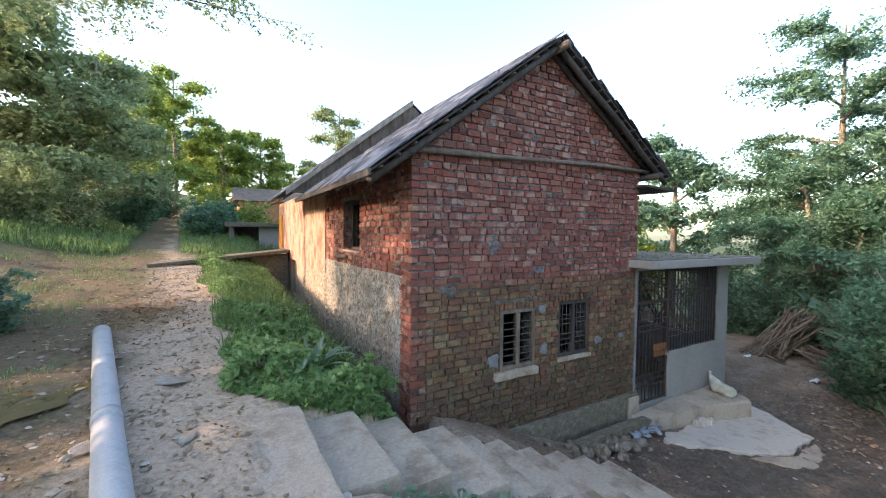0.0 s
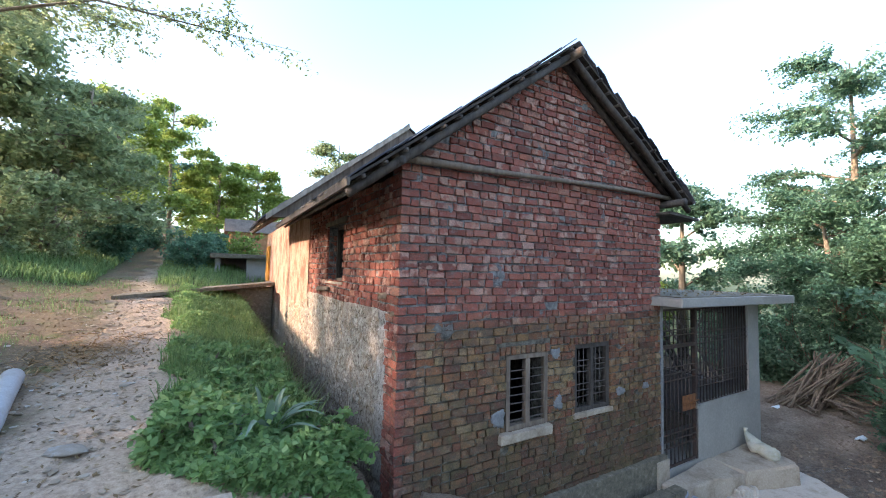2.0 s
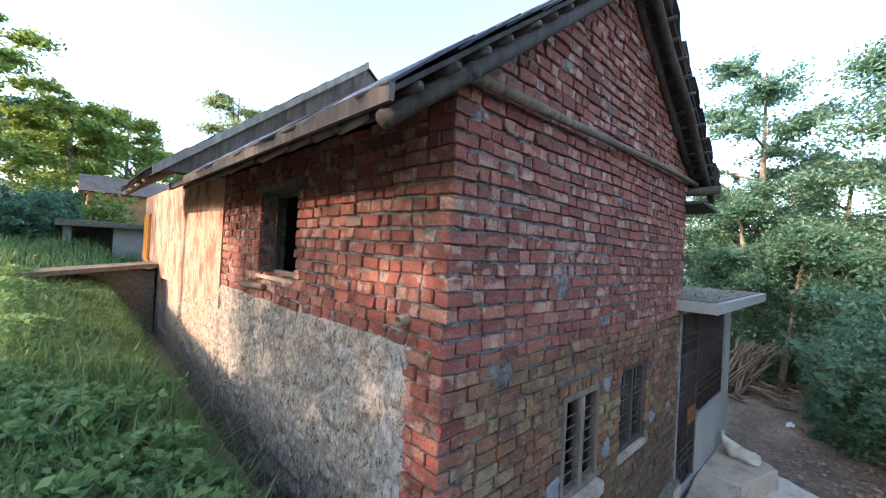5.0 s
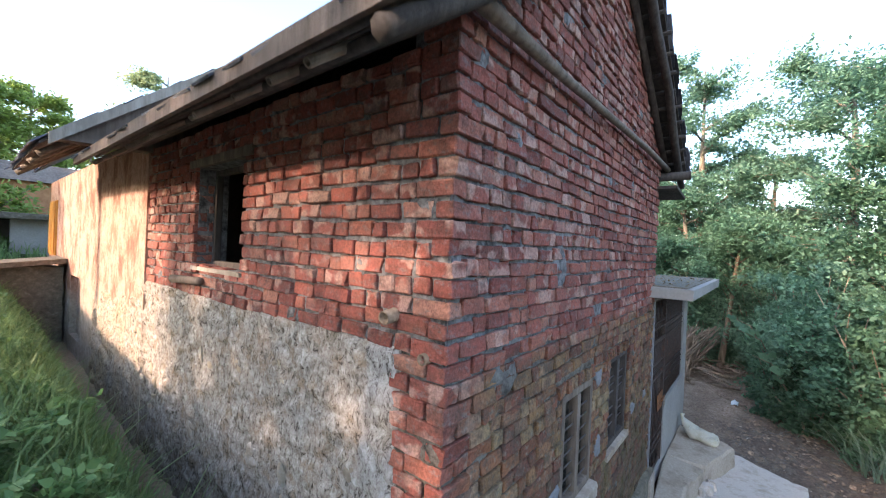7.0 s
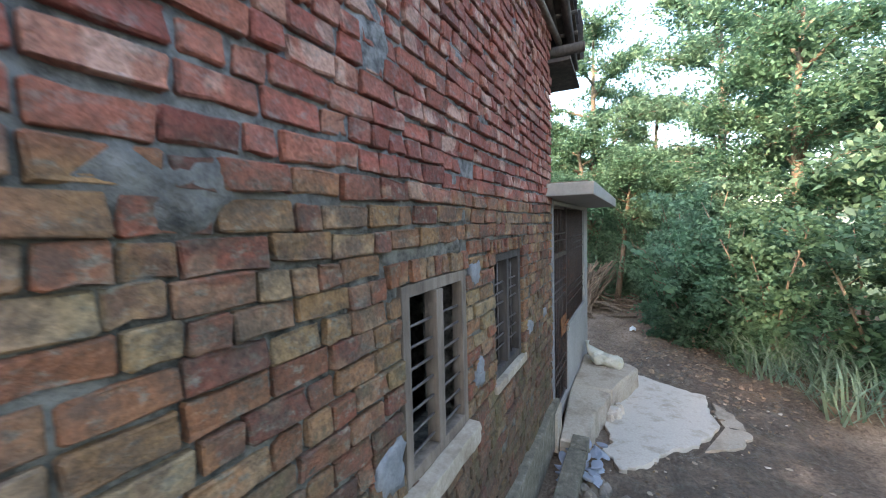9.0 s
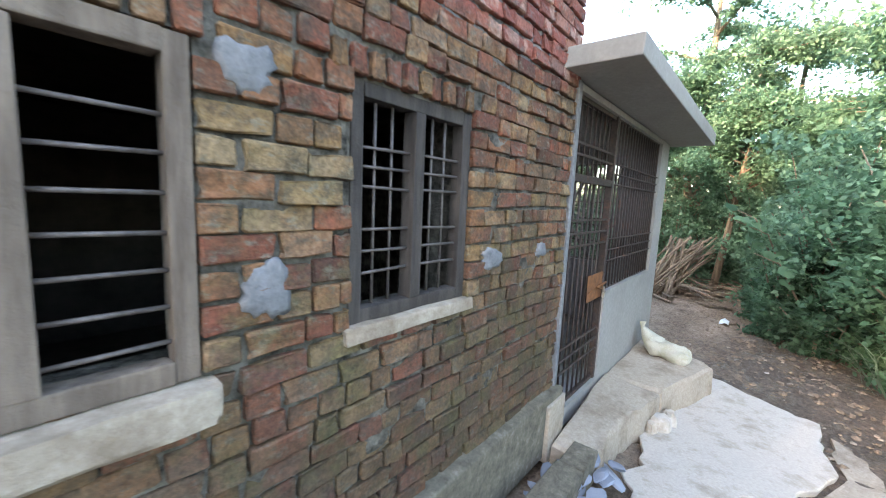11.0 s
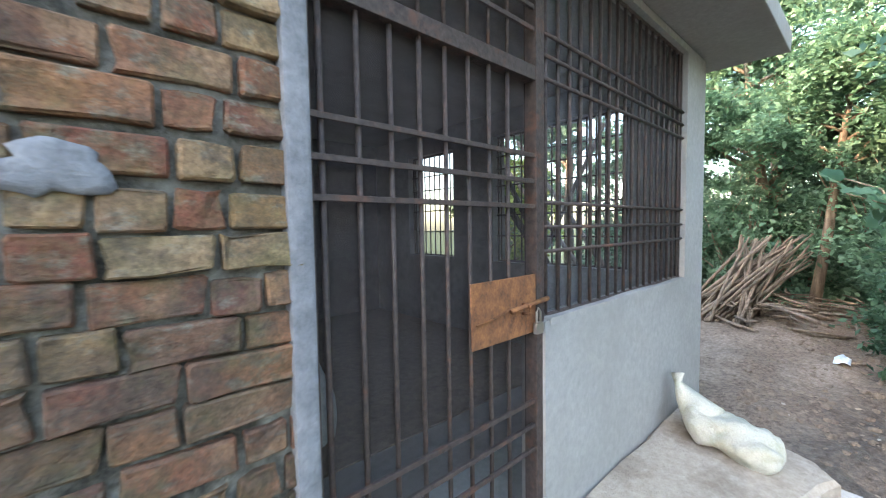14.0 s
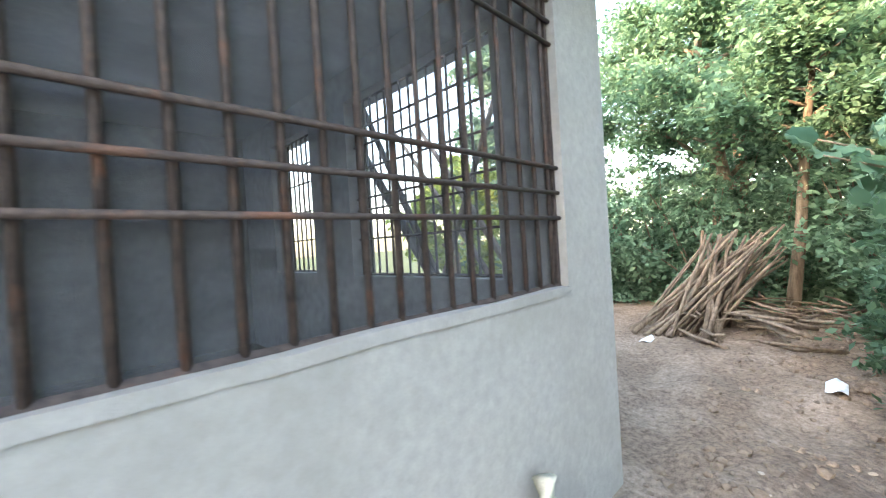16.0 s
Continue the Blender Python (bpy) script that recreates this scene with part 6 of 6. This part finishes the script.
g = np.random.default_rng(5)
x, y = cover_band(62000, g)
tuft = 0.10 + 0.22 * (0.5 + 0.5 * np.sin(3.1 * x + 1.3 * np.sin(2.2 * y)) * np.sin(2.7 * y + x))
h = g.random(len(x)) ** 0.7 * tuft * np.clip((x - edge_x(y) + 0.12) / 0.3, 0.15, 1)
P = np.stack([x, y, height(x, y) + h], -1)
N = np.array([0, 0, 1.0]) + 0.7 * g.standard_normal((len(x), 3))
size = np.where(y < 6.2, 0.095, 0.075)
tagged(quads("ground_cover", leaf_quads(P, N, size, 0.6, g), LEAF_BANK), "low leafy weeds covering the bank beside the house", "weeds", kind="stuff")


def blades(x, y, tall, lean, width, g):
    """Grass blades of two faces each."""
    n = len(x)
    z = height(x, y)
    a = g.uniform(0, 2 * math.pi, n)
    d = np.stack([np.cos(a), np.sin(a), np.zeros(n)], -1)
    s = np.stack([-np.sin(a), np.cos(a), np.zeros(n)], -1) * (width * g.uniform(0.6, 1.3, n))[:, None]
    H = (tall * g.uniform(0.5, 1.2, n))[:, None]
    L = (lean * g.uniform(0.2, 1.2, n))[:, None]
    b = np.stack([x, y, z], -1)
    m = b + np.array([0, 0, 0.6]) * H + d * L * 0.35
    t = b + np.array([0, 0, 0.9]) * H + d * L
    A = np.stack([b - s, b + s, m + s * 0.8, m - s * 0.8], 1)
    B = np.stack([m - s * 0.8, m + s * 0.8, t + s * 0.1, t - s * 0.1], 1)
    return np.concatenate([A, B])


nw = 700
x, y = g.uniform(1.0, 4.6, nw), g.normal(2.35, 0.12, nw)
P = np.stack([x, y, height(x, y) + 0.10 * g.random(nw)], -1)
tagged(quads("step_weeds", leaf_quads(P, np.array([0, 0, 1.0]) + 0.7 * g.standard_normal((nw, 3)), np.full(nw, 0.07), 0.6, g), LEAF_DEEP), "small weeds growing beside the steps", "weeds", kind="stuff")
x, y = cover_band(13000, g)
k = y > 5.6
B1 = blades(x[k], y[k], 0.32, 0.24, 0.007, g)
n = 9000
x, y = g.uniform(-4.5, -1.4, n), g.uniform(3.0, 16.0, n)
k = np.sin(x * 2.3 + 1.1 * np.sin(y * 1.7)) * np.sin(y * 1.9 + x) > 0.1
B2 = blades(x[k], y[k], 0.10, 0.06, 0.004, g)
n = 26000
x, y = g.uniform(-7.0, 3.5, n), g.uniform(15.0, 34.0, n)
k = np.abs(x + 0.06 * y + 0.85) > 0.75
B3 = blades(x[k], y[k], 0.35, 0.2, 0.014, g)
n = 3600
x, y = g.uniform(9.0, 14.5, n), g.uniform(-1.5, 3.2, n)
k = (y < 1.55 + 0.36 * (x - 10) + 0.15 * np.sin(3 * x)) & (y > 0.3 + 0.36 * (x - 10))
B4 = blades(x[k], y[k], 0.70, 0.80, 0.017, g)
tagged(quads("reeds", B4, STRAP), "long arching blue-green reeds at the edge of the yard", "reeds", kind="stuff")
tagged(quads("grass", np.concatenate([B1, B2, B3]), GRASS), "tufts of green grass along the path and bank", "grass", kind="stuff")

# weeds along the bank's edge
thicket([(0.75, 5.35), (0.55, 5.9), (1.05, 5.7), (0.6, 6.6), (1.15, 6.5), (0.5, 7.4), (1.1, 7.5), (1.35, 5.1), (0.55, 4.75), (1.45, 4.75), (0.72, 4.18), (1.12, 4.22), (1.42, 4.35), (0.45, 4.6)], 0.42, 0.42, LEAF_BANK, 28000, 0.085, "broad-leaved weed clump on the bank beside the house", 331, name="weed_clump", stems=7)
thicket([(2.4, 24.6), (1.2, 24.0)], 2.2, 1.3, LEAF_BRIGHT, 9000, 0.18, "sunlit shrub before the far house", 332)
x, y = g.uniform(0.6, 1.7, 700), g.uniform(4.6, 8.5, 700)
tagged(quads("long_grass", blades(x, y, 0.5, 0.4, 0.008, g), GRASS), "long arching grass on the bank", "grass", kind="stuff")

# strap-leaved plant on the bank
plant = thing("strap_leaf_plant", "blue-green plant with long arching strap leaves on the bank", "plant")
px, py = 0.96, 4.66
pz = ground_at(px, py)
for i in range(17):
    a, L, H = i * 2.4 + g.uniform(-0.3, 0.3), g.uniform(0.36, 0.64), g.uniform(0.32, 0.54)
    if i < 4:
        L, H = g.uniform(0.08, 0.2), g.uniform(0.44, 0.54)
    d, s = Vector((math.cos(a), math.sin(a), 0)), Vector((-math.sin(a), math.cos(a), 0))
    V, F = [], []
    for j in range(8):
        t = j / 7
        w = 0.034 * math.sin(math.pi * (0.12 + 0.86 * t)) + 0.002
        c = Vector((px, py, pz + 0.02)) + d * (0.03 + L * t ** 1.3) + Vector((0, 0, H * (1.9 * t - 1.25 * t * t * (1 if i >= 4 else 0.7))))
        V += [c - s * w, c + Vector((0, 0, -w * 0.45)), c + s * w]
        if j:
            k0 = 3 * (j - 1)
            F += [(k0, k0 + 1, k0 + 4, k0 + 3), (k0 + 1, k0 + 2, k0 + 5, k0 + 4)]
    link("leaf", V, F, STRAP, plant, smooth=True)

# big round leaves of a climber by the log pile
climber = thing("climber", "climbing plant with large round pale green leaves", "climber")
vines = [[(12.9, 2.7, ground_at(12.9, 2.7)), (12.7, 2.95, -1.2), (12.5, 3.3, -0.35), (12.35, 3.75, -0.15)],
         [(13.1, 2.8, ground_at(13.1, 2.8)), (13.0, 3.1, -1.0), (12.85, 3.5, -0.1), (12.8, 3.9, 0.1)],
         [(12.6, 2.6, ground_at(12.6, 2.6)), (12.4, 2.8, -1.4), (12.2, 3.1, -0.8), (12.1, 3.45, -0.65)]]
for vine in vines:
    tube("stem", vine, [0.02, 0.018, 0.012, 0.006], BARK, climber, sides=6)
    for i in range(13):
        t = 0.8 + 2.2 * (i + g.random()) / 13
        j = min(int(t), 2)
        c = Vector(vine[j]).lerp(Vector(vine[j + 1]), t - j) + Vector(g.uniform(-0.17, 0.17, 3))
        r, n = g.uniform(0.08, 0.14), 10
        rot = Euler((g.uniform(0.2, 1.1), g.uniform(-0.6, 0.6), g.uniform(-0.9, 0.9))).to_matrix()
        V = [c] + [c + rot @ Vector((r * math.cos(2 * math.pi * k / n) * (1.0 if k else 1.25), r * math.sin(2 * math.pi * k / n), -0.03 * (k % 2))) for k in range(n)]
        link("leaf", V, [(0, 1 + k, 1 + (k + 1) % n) for k in range(n)], LEAF_MID, climber, smooth=True)

# ---- loose stones, dead leaves, twigs ----
PEBBLES = [pebble_mesh("pebble", STONE, 200 + i, 0.5, 1) for i in range(8)]
PB = [(np.array([v.co[:] for v in m.vertices]), [tuple(p.vertices) for p in m.polygons]) for m in PEBBLES]
V, F, n0 = [], [], 0
spots = []
for _ in range(2600):
    r = g.random()
    if r < 0.62:
        spots.append((g.normal(-0.5, 0.55), g.uniform(1.2, 14.0), 0.023))
    elif r < 0.82:
        spots.append((g.uniform(-3.6, -0.4), g.uniform(2.5, 12.0), 0.028))
    elif r < 0.92:
        spots.append((g.uniform(5.0, 12.0), g.uniform(1.8, 4.1), 0.022))
    else:
        spots.append((g.uniform(1.2, 2.05), g.uniform(4.5, 7.0), 0.05))
for x, y, s in spots:
    pv, pf = PB[int(g.integers(8))]
    s = s * g.uniform(0.35, 1.5) ** 1.5
    a = g.uniform(0, 6.28)
    R = np.array([[math.cos(a), -math.sin(a), 0], [math.sin(a), math.cos(a), 0], [0, 0, 1]])
    V.append((pv * np.array([1.25, 0.9, 0.8]) * s) @ R.T + np.array([x, y, ground_at(x, y) + s * 0.12]))
    F += [tuple(n0 + i for i in f) for f in pf]
    n0 += len(pv)
tagged(link("gravel", np.concatenate(V), F, GRAVEL), "loose stones and gravel strewn over the path", "gravel", kind="stuff")

CLODS = [pebble_mesh("clod", CLOD, 260 + i, 0.6, 1) for i in range(5)]
CB = [(np.array([v.co[:] for v in m.vertices]), [tuple(p.vertices) for p in m.polygons]) for m in CLODS]
V, F, n0 = [], [], 0
for _ in range(2600):
    x, y = g.uniform(8.6, 15.5), g.uniform(1.2, 4.6)
    if 2.7 < y < 4.5 and x < 10.0:
        continue
    pv, pf = CB[int(g.integers(5))]
    s = 0.010 + 0.050 * g.random() ** 4
    V.append(pv * s + np.array([x, y, ground_at(x, y) + s * 0.1]))
    F += [tuple(n0 + i for i in f) for f in pf]
    n0 += len(pv)
tagged(link("mud_clods", np.concatenate(V), F, CLOD), "lumps of dry brown mud on the yard", "mud", kind="stuff")

FLAT = [pebble_mesh("flat_stone", STONE, 300 + i, 0.22, 2) for i in range(5)]
for x, y, s in ((-0.41, 4.8, 0.14), (-0.75, 4.3, 0.10), (-0.9, 4.9, 0.13), (-0.2, 3.5, 0.09), (-0.85, 3.7, 0.10), (0.1, 5.6, 0.08), (-0.3, 6.4, 0.10),
                (1.75, 5.05, 0.17), (1.9, 5.5, 0.15), (1.7, 5.6, 0.12), (1.95, 4.85, 0.13), (1.85, 6.0, 0.14), (1.6, 4.6, 0.12), (1.9, 4.45, 0.13), (-1.9, 3.9, 0.10), (-2.3, 4.6, 0.12)):
    ob = new("flat_stone", FLAT[int(g.integers(5))])
    ob.matrix_basis = pose(x, y, ground_at(x, y) + s * 0.14, g.uniform(-8, 8), g.uniform(-8, 8), g.uniform(0, 360)) @ Matrix.Diagonal((s * 1.2, s * 0.85, s, 1))
    tagged(ob, "flat grey stone lying on the earth", "stone", "flat stones")

n = 7500
x = np.concatenate([g.uniform(-4.2, 0.2, n), g.uniform(6.7, 10.5, 900), g.uniform(5.0, 14.0, 120)])
y = np.concatenate([g.uniform(2.0, 17.0, n), g.uniform(4.15, 8.0, 900), g.uniform(1.5, 3.6, 120)])
z = height(x, y) + bumpy(x, y) + 0.012
z[n:n + 900] = PT + 0.20
P = np.stack([x, y, z], -1)
N = np.array([0, 0, 1.0]) + 0.35 * g.standard_normal((len(x), 3))
tagged(quads("dead_leaves", leaf_quads(P, N, np.full(len(x), 0.055), 0.45, g), LEAF_DRY), "scattered dry brown leaves on the ground", "leaf litter", kind="stuff")

# shallow muddy puddle beside the pipe
WATER = material("muddy_water", lambda nt: ramp(nt, noise_tex(nt, 5, 5, 0.65), [(0.3, (0.10, 0.075, 0.036)), (0.7, (0.19, 0.145, 0.075))]), 0.16, spec=0.5)
rim = []
for k in range(40):
    a = 2 * math.pi * k / 40
    r = 1 + 0.16 * math.sin(3 * a + 1) + 0.09 * math.sin(7 * a) + 0.05 * math.sin(13 * a + 2)
    rim.append((-1.78 + 0.62 * r * math.cos(a) - 0.16 * math.sin(a), 5.05 + 0.85 * r * math.sin(a)))
level = float(np.mean([ground_at(x, y) for x, y in rim])) + 0.006
V = [(-1.72, 5.05, level)] + [(x, y, level) for x, y in rim]
tagged(link("puddle", V, [(0, 1 + k, 1 + (k + 1) % 40) for k in range(40)], WATER), "shallow brown muddy puddle beside the pipe", "water", kind="structure")

# dry straw beside the path
n = 1100
STRAW = leaf_material("orange_straw", (0.20, 0.115, 0.05), (0.32, 0.19, 0.085), (0.42, 0.29, 0.15), 0.7, 0.1)
x, y = g.normal(-1.0, 0.33, n), g.normal(8.1, 0.55, n)
P = np.stack([x, y, height(x, y) + bumpy(x, y) + 0.015 + 0.03 * g.random(n)], -1)
tagged(quads("straw", leaf_quads(P, np.array([0, 0, 1.0]) + 0.3 * g.standard_normal((n, 3)), np.full(n, 0.15), 0.10, g), STRAW), "scattered dry orange straw on the path", "straw", kind="stuff")
